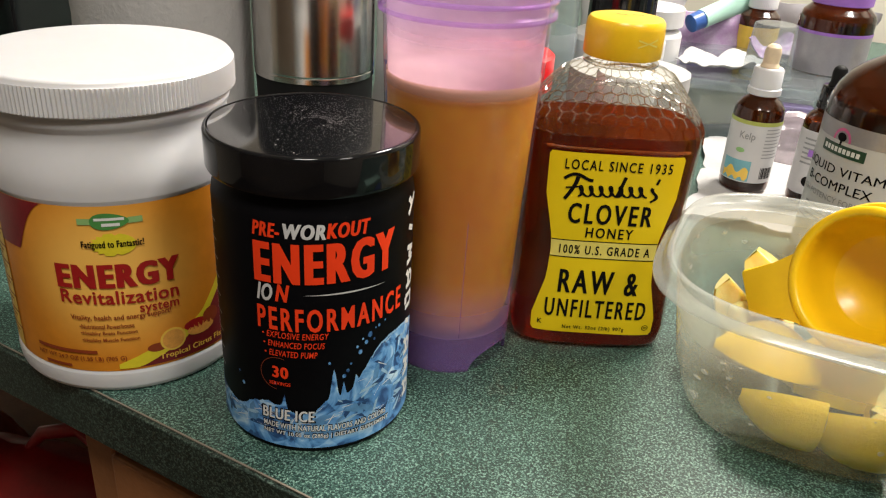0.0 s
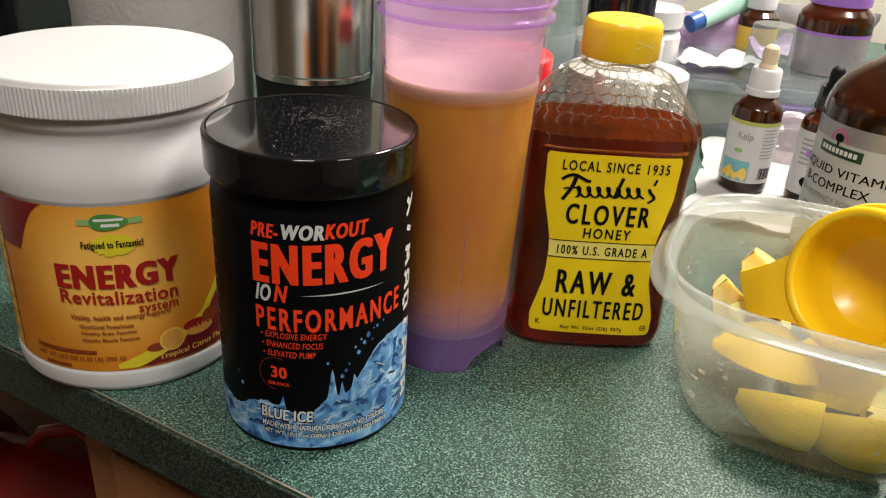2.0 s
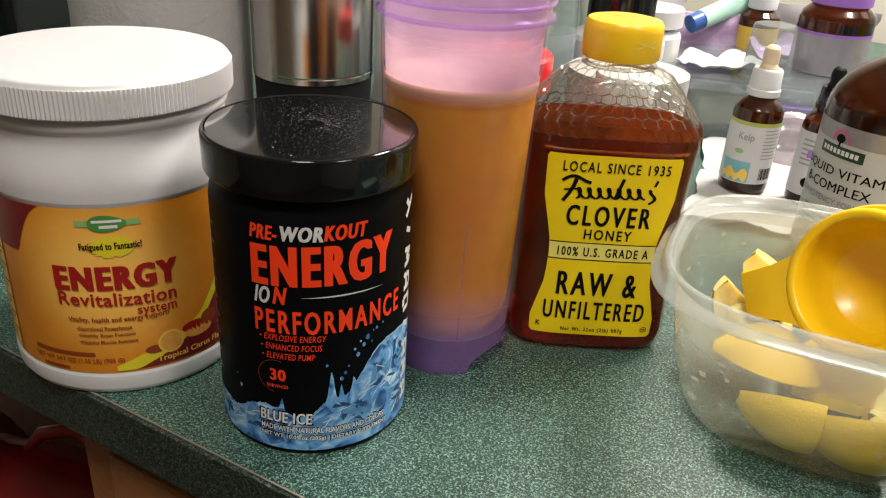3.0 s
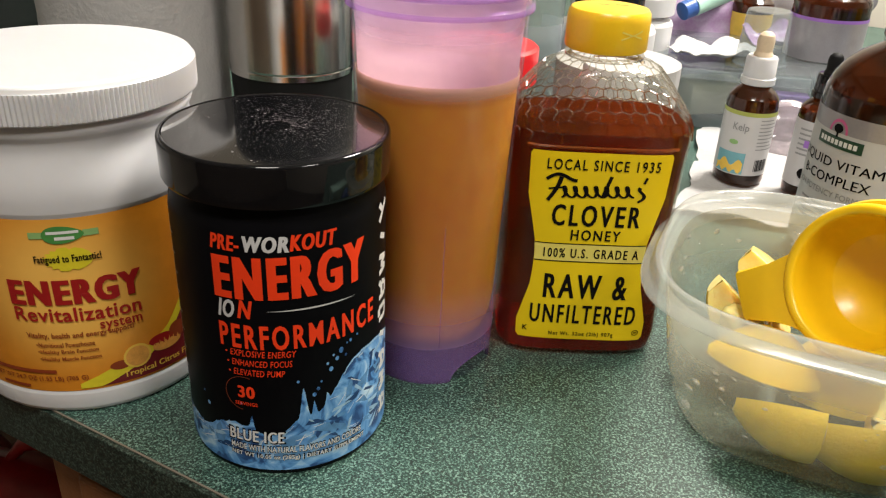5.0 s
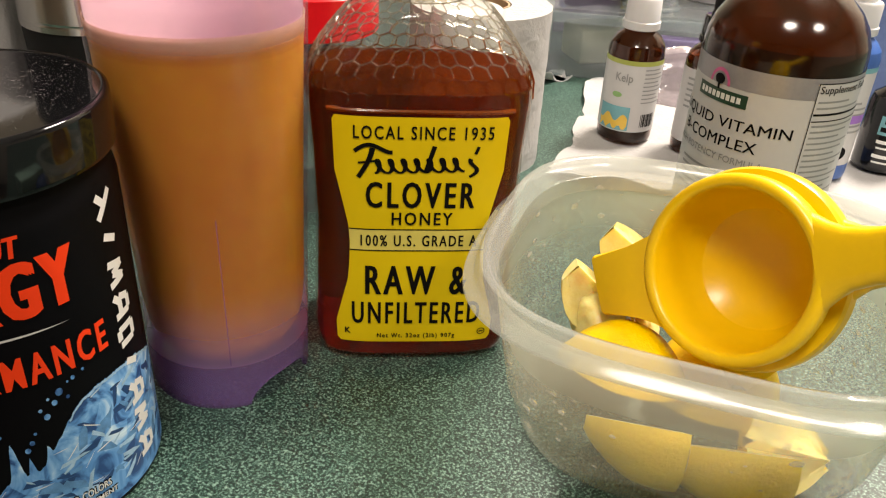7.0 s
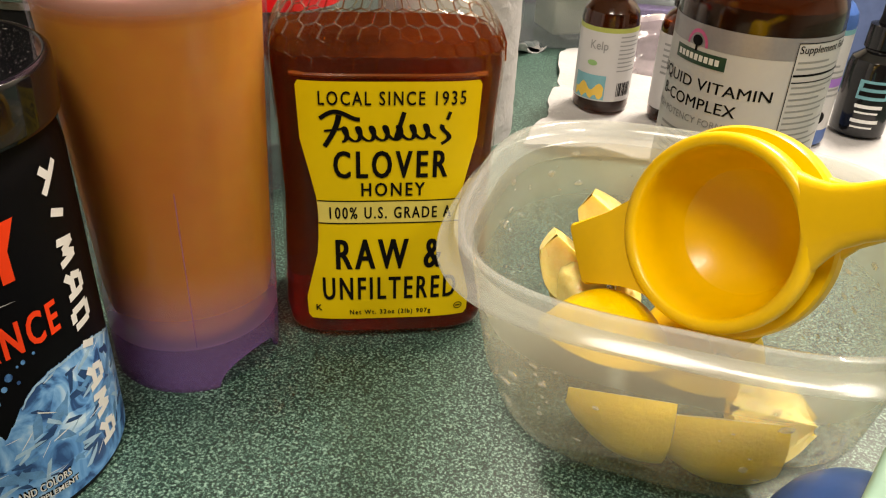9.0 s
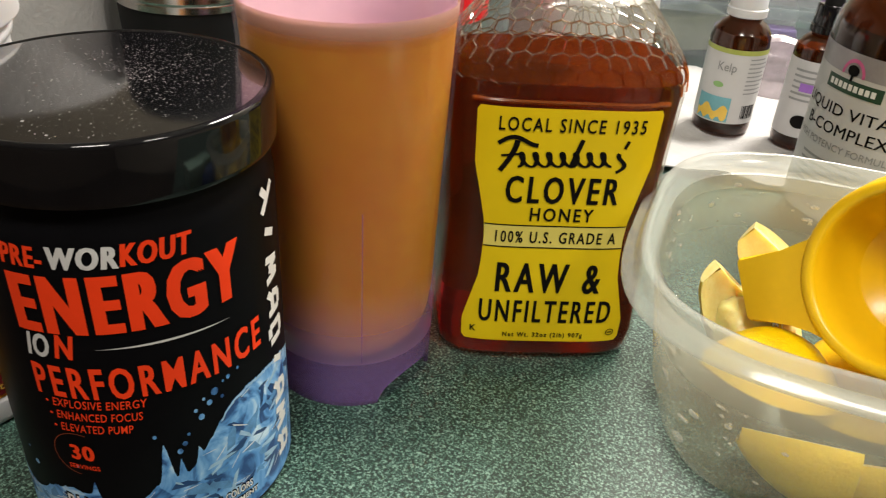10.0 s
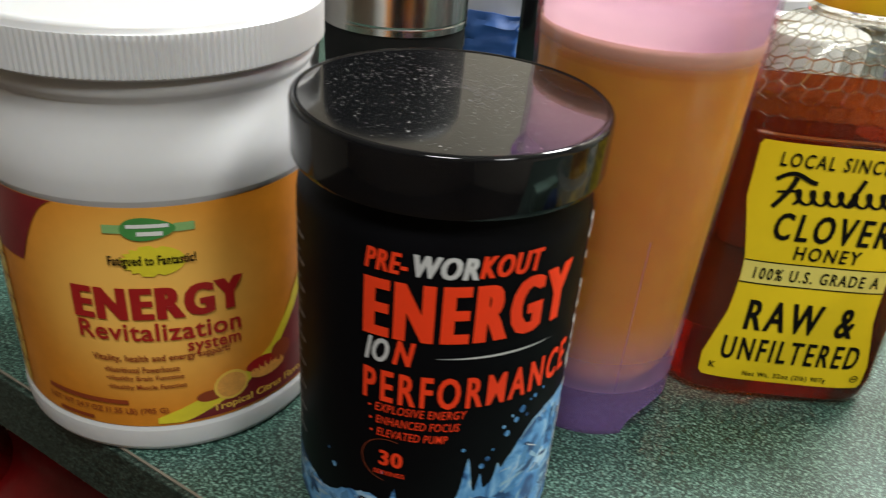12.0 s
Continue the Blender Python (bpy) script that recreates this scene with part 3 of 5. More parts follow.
    ink("lettering", lettering("NET WT 10.05 oz (285g) | DIETARY SUPPLEMENT", -19.0 * E3, 4.9 * E3, 62.5 * E3, 2.8 * E3, 0.06, 0.012, -1.6 * E3), WHITEINK, 0.0005)
    # angular upright brand mark as plain strokes, one glyph after another
    shapes = {0: [((-4, -1), (0, -5)), ((0, -5), (4, -1)), ((0, -5), (-4, -9))], 1: [((-3, -3), (3, -6))], 2: [((-4, -9), (4, -8)), ((4, -8), (-2, -5)), ((-2, -5), (4, -3)), ((4, -3), (-4, -1))], 3: [((-4, -9), (4, -9)), ((4, -9), (4, -4)), ((4, -4), (-1, -2)), ((-1, -2), (-1, -8)), ((-1, -4), (-4, -1))], 4: [((-4, -8), (4, -8)), ((4, -8), (4, -2)), ((4, -2), (-4, -2)), ((-4, -2), (-4, -6))]}
    for k, kind in enumerate((0, 1, 2, 3, 4, 1, 3, 2, 3)):
        z0, cx, strokes = (115.0 - 12.3 * k) * E3, 61.5 * E3, []
        for (xa, ya), (xb, yb) in shapes[kind]:
            d = Vector((xb - xa, yb - ya)).normalized() * 1.3
            strokes.append(outline([((xa - d.y) * E3 + cx, z0 + (ya + d.x) * E3), ((xa + d.y) * E3 + cx, z0 + (ya - d.x) * E3), ((xb + d.y) * E3 + cx, z0 + (yb - d.x) * E3), ((xb - d.y) * E3 + cx, z0 + (yb + d.x) * E3)]))
        ink("brand_glyph", join(strokes), WHITEINK)
    rows = [(-62 * E3 + 1.3 * E3 * (k % 3), (108 - 3.1 * k) * E3, (5.5 + 3 * ((k * 7) % 3)) * E3, 0.9 * E3) for k in range(27)]
    ink("small_print", bars(rows), GREYINK)
    return jar


# ---- white supplement tub ----
def white_tub():
    tub = thing("supplement_tub", pose(-0.1610, 0.4015, 0) @ Matrix.Diagonal((1, 1, 1.016, 1)), "white plastic supplement tub with orange label and ribbed screw lid", "tub")
    R = 0.0600
    part("body", lathe([(0.0560, 0.0), (0.0588, 0.0006), (0.0602, 0.0030), (0.0607, 0.0080), (0.0604, 0.0110), (0.0594, 0.0125), (0.0594, 0.1012), (0.0604, 0.1030), (0.0607, 0.1080), (0.0605, 0.1120), (0.0596, 0.1170), (0.0582, 0.1220), (0.0570, 0.1265), (0.0566, 0.1300), (0.0569, 0.1335), (0.0581, 0.1352), (0.0586, 0.1370), (0.0582, 0.1388), (0.0570, 0.1400), (0.056, 0.148)], 128), WHITE, tub)
    part("label", wrapped(strip(spread(-0.150, 0.150, 140), lambda x: 0.0126, lambda x: 0.1010), R, -0.0002), GLOW, tub, "orange and gold printed label")

    def ink(name, bm, material, proud, label=""):
        for v in bm.verts:
            v.co.x, v.co.y = v.co.x + 0.0034, v.co.y * 1.006 + 0.0008
        return part(name, wrapped(bm, R, proud), material, tub, label)

    E3 = 1e-3
    ink("maroon_field", strip(spread(-0.075, -0.0165, 40), lambda x: max(0.0740, 0.0995 - 0.060 * max(0.0, (-0.0165 - x) / 0.0285) ** 1.75) if x > -0.045 else 0.0740, lambda x: 0.0996), MAROON, 0.0001)
    ink("side_print_panel", strip(spread(-0.080, -0.050, 12), lambda x: 0.0131, lambda x: 0.0994), GOLD, 0.00018)
    ink("side_print", bars([(-72 * E3, (18 + 3.0 * k) * E3, (15 + 4 * (k % 3)) * E3, 0.9 * E3) for k in range(26)]), BROWNINK, 0.0003)

    def sweep(x):
        return float(np.interp(x * 1000, [8.4, 21, 41, 56.7, 65.6, 74, 84, 96], [10.5, 14.2, 23, 34.5, 46, 60, 80, 99])) / 1000

    ink("maroon_field", strip(spread(0.0085, 0.110, 60), lambda x: 0.0130, lambda x: min(0.0996, max(0.0131, sweep(x)))), MAROON, 0.0001)
    ink("swoosh", strip(spread(0.0085, 0.094, 60), lambda x: max(0.0130, sweep(x) - 0.0002), lambda x: min(0.0996, max(0.0131, sweep(x + 0.004) + 0.004 * math.exp(-((x - 0.02) / 0.02) ** 2) + 0.001))), LIME, 0.00018)
    leaf = [(13 + 8.6 * math.cos(a), 92.2 + 4.0 * math.sin(a) * (1 - 0.25 * math.cos(a))) for a in spread(0, 6.0, 26)]
    ink("leaf_mark", outline([(x * E3, y * E3) for x, y in leaf]), GREEN, 0.0002, "green leaf mark")
    ink("ribbon", bars([(-1 * E3, 90.8 * E3, 8 * E3, 3.0 * E3), (21 * E3, 90.8 * E3, 6.5 * E3, 3.0 * E3)]), PALEGREEN, 0.00015)
    ink("brand_print", bars([(6.5 * E3, 92.7 * E3, 13 * E3, 1.3 * E3), (9.5 * E3, 89.9 * E3, 8 * E3, 1.5 * E3)]), WHITEINK, 0.0003)
    burst = []
    for k in range(36):
        a, q = 2 * math.pi * k / 36, (1.0 if k % 2 else 0.82)
        burst.append(((13.2 + 10.5 * q * math.cos(a)) * E3, (80.6 + 5.8 * q * math.sin(a)) * E3))
    ink("sunburst", outline(burst), LIME, 0.00015)
    ink("lettering", lettering("Fatigued to Fantastic!", -0.6 * E3, 78.2 * E3, 27.6 * E3, 4.6 * E3, 0.0, 0.020, bold=0.014), INK, 0.0003)
    ink("lettering", lettering("ENERGY", -15.0 * E3, 58.3 * E3, 57.5 * E3, 12.6 * E3, 0.0, 0.040, -0.3 * E3, bold=0.024), DARKRED, 0.0003)
    ink("lettering", lettering("Revitalization", -14.4 * E3, 50.3 * E3, 55.0 * E3, 7.2 * E3, 0.0, 0.008, -1.6 * E3, bold=0.010), DARKRED, 0.0003)
    ink("lettering", lettering("system", 21.4 * E3, 42.4 * E3, 18.8 * E3, 5.8 * E3, 0.0, 0.006, -0.8 * E3, bold=0.008), DARKRED, 0.0003)
    ink("lettering", lettering("Vitality, health and energy support!", -11.2 * E3, 40.4 * E3, 47.0 * E3, 3.6 * E3, 0.012, 0.012, -0.4 * E3, bold=0.012), BROWNINK, 0.0003)
    for k, (txt, w) in enumerate((("Nutritional Powerhouse", 25.5), ("Healthy Brain Function", 26.5), ("Healthy Muscle Function", 27.0))):
        ink("lettering", lettering("\u2022" + txt, (-7.6 + 0.2 * k) * E3, (36.2 - 3.9 * k) * E3, w * E3, 2.6 * E3, 0, 0.012), BROWNINK, 0.0003)
    ink("small_print", bars([(-34 * E3, 22.0 * E3, 33 * E3, 1.9 * E3), (-30 * E3, 13.6 * E3, 15 * E3, 1.4 * E3)]), BROWNINK, 0.0003)
    ink("lettering", lettering("NET WT 24.7 OZ (1.55 LB) (705 G)", -34.5 * E3, 16.6 * E3, 47.0 * E3, 3.2 * E3, 0, 0.006, 0.8 * E3), BROWNINK, 0.0003)
    ink("orange_slice", disc(35.5 * E3, 25.2 * E3, 6.6 * E3, 6.4 * E3, 28), GOLD, 0.0003, "printed orange slice")
    ink("orange_slice", disc(35.5 * E3, 25.2 * E3, 5.5 * E3, 5.3 * E3, 28), FRUIT, 0.0004)
    for x, y, w, h, mt in ((27.5, 22.6, 5, 2.4, BROWNINK), (48, 29.5, 6.5, 3.0, DARKRED), (51.0, 26.2, 8.0, 3.4, FRUIT), (57.5, 31.0, 5.0, 4.5, BROWNINK)):
        ink("fruit_piece", disc(x * E3, y * E3, w * E3, h * E3, 18), mt, 0.00025)
    ink("lettering", lettering("Tropical Citrus Flavor", 28.0 * E3, 14.2 * E3, 42 * E3, 4.2 * E3, 0, 0.012, 0.5 * E3), GOLD, 0.00035)
    k, rings = 376, []
    for r, z, rib in ((0.0570, 0.1412, 0), (0.0606, 0.1412, 0), (0.0609, 0.1420, 1), (0.0609, 0.1424, 1), (0.0609, 0.1546, 1), (0.0609, 0.1550, 0), (0.0606, 0.1562, 0), (0.0598, 0.1572, 0), (0.0590, 0.1575, 0), (0.0580, 0.1576, 0), (0.0570, 0.1576, 0), (0.0001, 0.1577, 0)):
        rings.append([((r + (0.0009 if rib and i % 2 else 0)) * math.cos(2 * math.pi * i / k), (r + (0.0009 if rib and i % 2 else 0)) * math.sin(2 * math.pi * i / k), z) for i in range(k)])
    part("lid", loft(rings), WHITE, tub, "white lid with fine vertical ribs")
    return tub


# ---- shaker cup with drink ----
def shaker():
    cup = thing("shaker_cup", pose(0.0150, 0.4070, 0) @ Matrix.Diagonal((0.982, 0.982, 1.040, 1)), "translucent purple shaker cup filled with orange drink", "shaker cup")
    k = 96

    def rad(z):
        return float(np.interp(z, [0, 0.02, 0.09, 0.15, 0.18, 0.21], [0.0348, 0.0355, 0.0380, 0.0405, 0.0417, 0.0428]))

    outer = [circle(rad(z), z, k) for z in spread(0.021, 0.1785, 18)]
    threads = [circle(rad(z) + d, z - 0.0038, k) for z, d in ((0.1828, 0.0001), (0.1836, 0.0020), (0.1862, 0.0022), (0.1872, 0.0008), (0.1900, 0.0006), (0.1908, 0.0018), (0.1918, 0.0018), (0.1926, 0.0005), (0.1965, 0.0005), (0.1973, 0.0015), (0.1983, 0.0015), (0.1992, 0.0004), (0.205, 0.0003), (0.208, -0.0004), (0.2076, -0.0016))]
    inner = [circle(rad(z) - 0.0018, z, k) for z in spread(0.196, 0.1516, 9)]
    part("cup_wall", loft(outer + threads, False, False), SHELL, cup)
    part("inner_wall", loft([threads[-1]] + inner, False, False), SHELLIN, cup, "milky purple inside wall above the drink")
    # scalloped skirt under the cup
    bm = bmesh.new()
    top, low = [], []
    for i in range(160):
        a = 2 * math.pi * i / 160
        ph = (math.degrees(a) + 90 - 50.5 + 90) % 180 - 90
        arch = max(0.0, 1 - (ph / 29.5) ** 2) ** 0.5 if abs(ph) < 29.5 else 0.0
        z = 0.0115 * arch
        top.append((rad(0.021) * math.cos(a), rad(0.021) * math.sin(a), 0.021))
        low.append((rad(z) * math.cos(a), rad(z) * math.sin(a), z))
    inn = [(x * 0.95, y * 0.95, z) for x, y, z in low]
    inn2 = [(x * 0.95, y * 0.95, z) for x, y, z in top]
    part("skirt", loft([top, low, inn, inn2], False, False), SHELLBASE, cup, "deep purple scalloped foot")
    part("drink", lathe([(0.001, 0.0135), (0.014, 0.0138), (0.0215, 0.0155), (0.0272, 0.0190), (0.0312, 0.0245), (0.0334, 0.0315), (0.0343, 0.039)] + [(rad(z) - 0.0017, z) for z in spread(0.045, 0.1512, 10)] + [(0.0001, 0.1514)], k), JUICE, cup, "cloudy orange drink")
    part("foam", lathe([(rad(0.1516) - 0.0024, 0.15145), (0.036, 0.1519), (0.0001, 0.1517)], k), FOAM, cup, "pale pink foam")
    part("foam_film", loft([circle(rad(z) - 0.0021, z, k) for z in spread(0.1508, 0.190, 12)], False, False), FILM, cup, "thin foam film clinging to the wall")
    for z in (0.1806, 0.1878, 0.1943):
        part("thread_ring", lathe([(rad(z) + 0.0004, z - 0.0011), (rad(z) + 0.0023, z - 0.0005), (rad(z) + 0.0024, z + 0.0005), (rad(z) + 0.0005, z + 0.0012)], k, False, False), SHELLBASE, cup, "moulded purple screw thread")
    part("foam_lace", loft([circle(rad(z) - 0.0012, z, k) for z in spread(0.1435, 0.1525, 8)], False, False), LACE, cup, "pale foam lace at the top of the drink")
    part("seam", loft([[(1.001 * rad(z) * math.cos(a), 1.001 * rad(z) * math.sin(a), z) for z in spread(0.022, 0.088, 12)] for a in (-1.415, -1.405)], False, False), SHELLBASE, cup, "faint moulded seam")
    return cup


# ---- honey bottle ----
HZ = [-0.00197, 0.0012, 0.009, 0.040, 0.062, 0.095, 0.118, 0.127, 0.133, 0.1385, 0.1450, 0.1505, 0.1540]
HA = [0.0425, 0.0455, 0.0468, 0.0458, 0.0450, 0.0460, 0.0474, 0.0470, 0.0440, 0.0400, 0.0350, 0.0304, 0.0262]
HB = [0.0280, 0.0310, 0.0322, 0.0316, 0.0312, 0.0318, 0.0325, 0.0324, 0.0310, 0.0290, 0.0268, 0.0247, 0.0228]
HN = [4.2, 4.2, 4.2, 4.2, 4.2, 4.2, 4.2, 4.0, 3.8, 3.4, 2.9, 2.4, 2.0]


def honey_at(z, inset=0.0):
    return np.interp(z, HZ, HA) - inset, np.interp(z, HZ, HB) - inset, float(np.interp(z, HZ, HN))


def honey_point(a, z, proud=0.0):
    A, B, n = honey_at(z, -proud)
    c, s = math.cos(a), math.sin(a)
    return Vector((A * math.copysign(abs(c) ** (2 / n), c), B * math.copysign(abs(s) ** (2 / n), s), z))


def honey_front(x, z, proud):
    A, B, n = honey_at(z)
    return (x, -B * max(0.0, 1 - abs(x / A) ** n) ** (1 / n) - proud, z)


def honey_bottle():
    b = thing("honey_bottle", pose(0.0985, 0.4345, 0.0020, 0, 0, -1.2) @ Matrix.Diagonal((0.985, 1, 1.013, 1)), "clear plastic bottle of amber honey with yellow label and cap", "bottle")
    zs = sorted(set(HZ + spread(0.012, 0.126, 16) + spread(0.127, 0.154, 14)))
    part("bottle", loft([superring(*honey_at(z), z) for z in zs] + [circle(0.0205, 0.1552, 96), circle(0.0176, 0.1558, 96), circle(0.0172, 0.1575, 96), circle(0.0172, 0.170, 96)], True, False), PET, b, "clear plastic with honeycomb shoulder")
    part("neck_ring", lathe([(0.0172, 0.1562), (0.0200, 0.1565), (0.0202, 0.1578), (0.0172, 0.1582)], 64, False, False), RIDGE, b)
    lz = [z for z in zs if 0.0005 < z < 0.1240] + [0.1250]
    part("honey", loft([superring(*honey_at(z, 0.0011), max(z, 0.0005)) for z in lz]), HONEY, b, "deep amber honey")
    # honeycomb relief round the shoulder
    upper, under, around, rows = bmesh.new(), bmesh.new(), 36, 6
    fine = spread(0, 2 * math.pi, 721)
    run = [0.0]
    for a0, a1 in zip(fine, fine[1:]):
        run.append(run[-1] + (honey_point(a1, 0.135) - honey_point(a0, 0.135)).length)

    def cell(u, w):
        return honey_point(float(np.interp((u % around) / around * run[-1], run, fine)), float(np.interp(w, [0, 1, 2, 3, 4, 5, 6], [0.1195, 0.1253, 0.1308, 0.1360, 0.1412, 0.1464, 0.1516])), 0.0002)

    for r in range(0, rows):
        bm = under if r < 2 else upper
        for c in range(around):
            u0, w0 = c + 0.5 * (r % 2), r + 0.5
            for (ua, wa), (ub, wb) in (((0, 0.62), (0.5, 0.36)), ((0.5, 0.36), (0.5, -0.36)), ((0, 0.62), (-0.5, 0.36))):
                p, q = cell(u0 + ua, w0 + wa), cell(u0 + ub, w0 + wb)
                out = Vector((p.x, p.y, 0.03)).normalized()
                side = (q - p).cross(out)
                if side.length < 1e-9 or (q - p).length > 0.02:
                    continue
                side = side.normalized() * 0.00032
                crown = out * 0.0008
                v = [bm.verts.new(t) for t in (p - side, p + crown, p + side, q - side, q + crown, q + side)]
                bm.faces.new((v[0], v[3], v[4], v[1]))
                bm.faces.new((v[1], v[4], v[5], v[2]))
    tagged(part("honeycomb_relief", upper, RIDGE, b, smooth=False), kind="stuff")
    tagged(part("honeycomb_relief", under, AMBERRIDGE, b, "amber honeycomb relief over the honey", smooth=False), kind="stuff")
    part("panel_ledge", loft([[honey_front(x, z, p) for x, z, p in row] for row in ([(x, 0.1195, 0.0002) for x in spread(-0.038, 0.038, 24)], [(x, 0.1188, 0.0009) for x in spread(-0.038, 0.038, 24)], [(x, 0.1178, 0.0002) for x in spread(-0.038, 0.038, 24)])], False, False), LEDGE, b, "amber panel ledge")
    E3 = 1e-3

    def wide(z):
        return float(np.interp(z * 1000, [9.6, 10.6, 20, 30, 42, 50, 60, 68, 78, 93, 115.4, 116.6], [33.8, 35.2, 35.6, 33.2, 30.2, 29.5, 29.2, 29.7, 31.8, 35.2, 35.9, 34.8])) / 1000

    def face(bm, name, material, proud, longest=0.004, label=""):
        finer(bm, longest)
        for v in bm.verts:
            v.co = honey_front(v.co.x, v.co.y, proud + v.co.z)
        return part(name, bm, material, b, label)

    bm = bmesh.new()
    zz = spread(0.0096, 0.1166, 60)
    grid = [[bm.verts.new(honey_front(wide(z) * u, z, 0.0005)) for u in spread(-1, 1, 25)] for z in zz]
    for r0, r1 in zip(grid, grid[1:]):
        for i in range(24):
            bm.faces.new((r0[i], r0[i + 1], r1[i + 1], r1[i]))
    part("label", bm, YELLOW, b, "yellow hourglass-shaped label")
    bm = bmesh.new()
    grid = [[bm.verts.new(honey_front((wide(z) - 0.0001) * u, z, 0.0006)) for u in spread(-1, 1, 25)] for z in spread(0.0568, 0.0665, 6)]
    for r0, r1 in zip(grid, grid[1:]):
        for i in range(24):
            bm.faces.new((r0[i], r0[i + 1], r1[i + 1], r1[i]))
    part("label_band", bm, PALEYELLOW, b, "pale yellow band")
    face(bars([(-29.4 * E3, 66.5 * E3, 58.8 * E3, 0.5 * E3), (-29.2 * E3, 56.4 * E3, 58.4 * E3, 0.5 * E3)]), "label_rule", INK, 0.00075)

    def words(txt, x0, z0, w, h, weight=0.0):
        face(lettering(txt, x0 * E3, z0 * E3, w * E3, h * E3, 0, weight + 0.006, 0, 0.22), "lettering", INK, 0.0008)

    words("LOCAL SINCE 1935", -27.4, 107.4, 57.0, 5.6)
    words("CLOVER", -22.4, 77.0, 46.0, 11.8, 0.014)
    words("HONEY", -11.4, 69.0, 26.0, 6.0, 0.004)
    words("100% U.S. GRADE A", -24.6, 58.8, 50.5, 5.3, 0.006)
    words("RAW &", -22.6, 34.8, 45.4, 14.4, 0.014)
    words("UNFILTERED", -28.6, 19.6, 58.2, 11.2, 0.010)
    words("Net Wt. 32oz (2lb) 907g", -17.2, 11.4, 35.8, 3.0, 0.006)
    words("K", -31.8, 14.0, 2.6, 3.0, 0.004)
    face(arc_band(31.0 * E3, 14.4 * E3, 1.5 * E3, 1.9 * E3, 0, 6.28, 24, 0.9), "label_seal", INK, 0.0008)
    face(bars([(30.0 * E3, 14.1 * E3, 2.0 * E3, 0.6 * E3)]), "label_seal", INK, 0.0008)
    # flowing brand mark: plain pen strokes in one slanting wave
    pen = []

    def stroke(path, thin, thick):
        lft, rgt = [], []
        for i, (x, y) in enumerate(path):
            xa, ya = path[max(i - 1, 0)]
            xb, yb = path[min(i + 1, len(path) - 1)]
            d = Vector((xb - xa, yb - ya)).normalized()
            w = thin + (thick - thin) * abs(d.y) ** 2
            lft.append(((x - d.y * w) * E3, (y + d.x * w) * E3))
            rgt.append(((x + d.y * w) * E3, (y - d.x * w) * E3))
        bm = bmesh.new()
        a, c = [bm.verts.new((*p, 0)) for p in lft], [bm.verts.new((*p, 0)) for p in rgt]
        for i in range(len(a) - 1):
            bm.faces.new((a[i], a[i + 1], c[i + 1], c[i]))
        pen.append(bm)

    stroke([(-25.5 + 3.4 * s + 2.6 * math.sin(s * 1.9), 90.6 + 13.0 * s) for s in spread(0, 1, 14)], 0.45, 1.15)
    stroke([(-27.0 + 15.5 * s, 102.0 + 2.2 * math.sin(s * 4.6) + 2.0 * s) for s in spread(0, 1, 18)], 0.85, 0.85)
    stroke([(-25.5 + 8.0 * s, 97.0 + 1.2 * s) for s in spread(0, 1, 6)], 0.45, 0.45)
    stroke([(-19.5 + 37 * s + 1.5 * math.sin(s * 44) + 0.3 * (2.9 * math.cos(s * 44)), 95.6 - 2.9 * math.cos(s * 44) + 1.2 * s) for s in spread(0, 1, 150)], 0.42, 0.92)
    stroke([(2.2 + 3.4 * s, 93.2 + 11.5 * s) for s in spread(0, 1, 8)], 0.5, 0.95)
    stroke([(22.5 + 1.2 * s, 101.4 + 3.2 * s) for s in spread(0, 1, 5)], 0.4, 0.7)
    stroke([(20.5 + 2.4 * s + 2.2 * math.sin(s * 5.0), 91.4 + 8.0 * s) for s in spread(0, 1, 16)], 0.5, 1.0)
    face(join(pen), "brand_mark", INK, 0.0008, 0.004, "black flowing pen mark")
    k = 120
    rings = []
    for r, z, rib in ((0.0180, 0.1606, 0), (0.0203, 0.1606, 0), (0.0207, 0.1616, 1), (0.0207, 0.1750, 1), (0.0203, 0.1778, 0), (0.0191, 0.1794, 0), (0.0150, 0.1802, 0), (0.0001, 0.1804, 0)):
        rings.append(circle(r, z, k))
    cap = part("cap", loft(rings), CAP, b, "yellow flip cap")
    part("hinge_mark", wrapped(join([outline([(-0.006, 0.1722), (0, 0.1702), (0.006, 0.1722), (0.006, 0.1714), (0, 0.1696), (-0.006, 0.1714)]), outline([(-0.006, 0.1678), (0, 0.1698), (0.006, 0.1678), (0.006, 0.1686), (0, 0.1704), (-0.006, 0.1686)])]), 0.0207, 0.0002, 0.45, 0.002), PALEYELLOW, cap)
    bm = bmesh.new()
    for x, w in ((-0.006, 0.006), (0.003, 0.006)):
        bm.faces.new([bm.verts.new(p) for p in ((x, 0.001, 0.18055), (x + w, -0.0005, 0.18055), (x + w, 0.0005, 0.18055), (x, 0.002, 0.18055))])
    part("cap_mark", bm, BROWNINK, cap)
    return b


# ---- milky tub, lemons, squeezer ----
TUB_M = pose(0.2050, 0.3535, 0, 0, 0, -24.9)


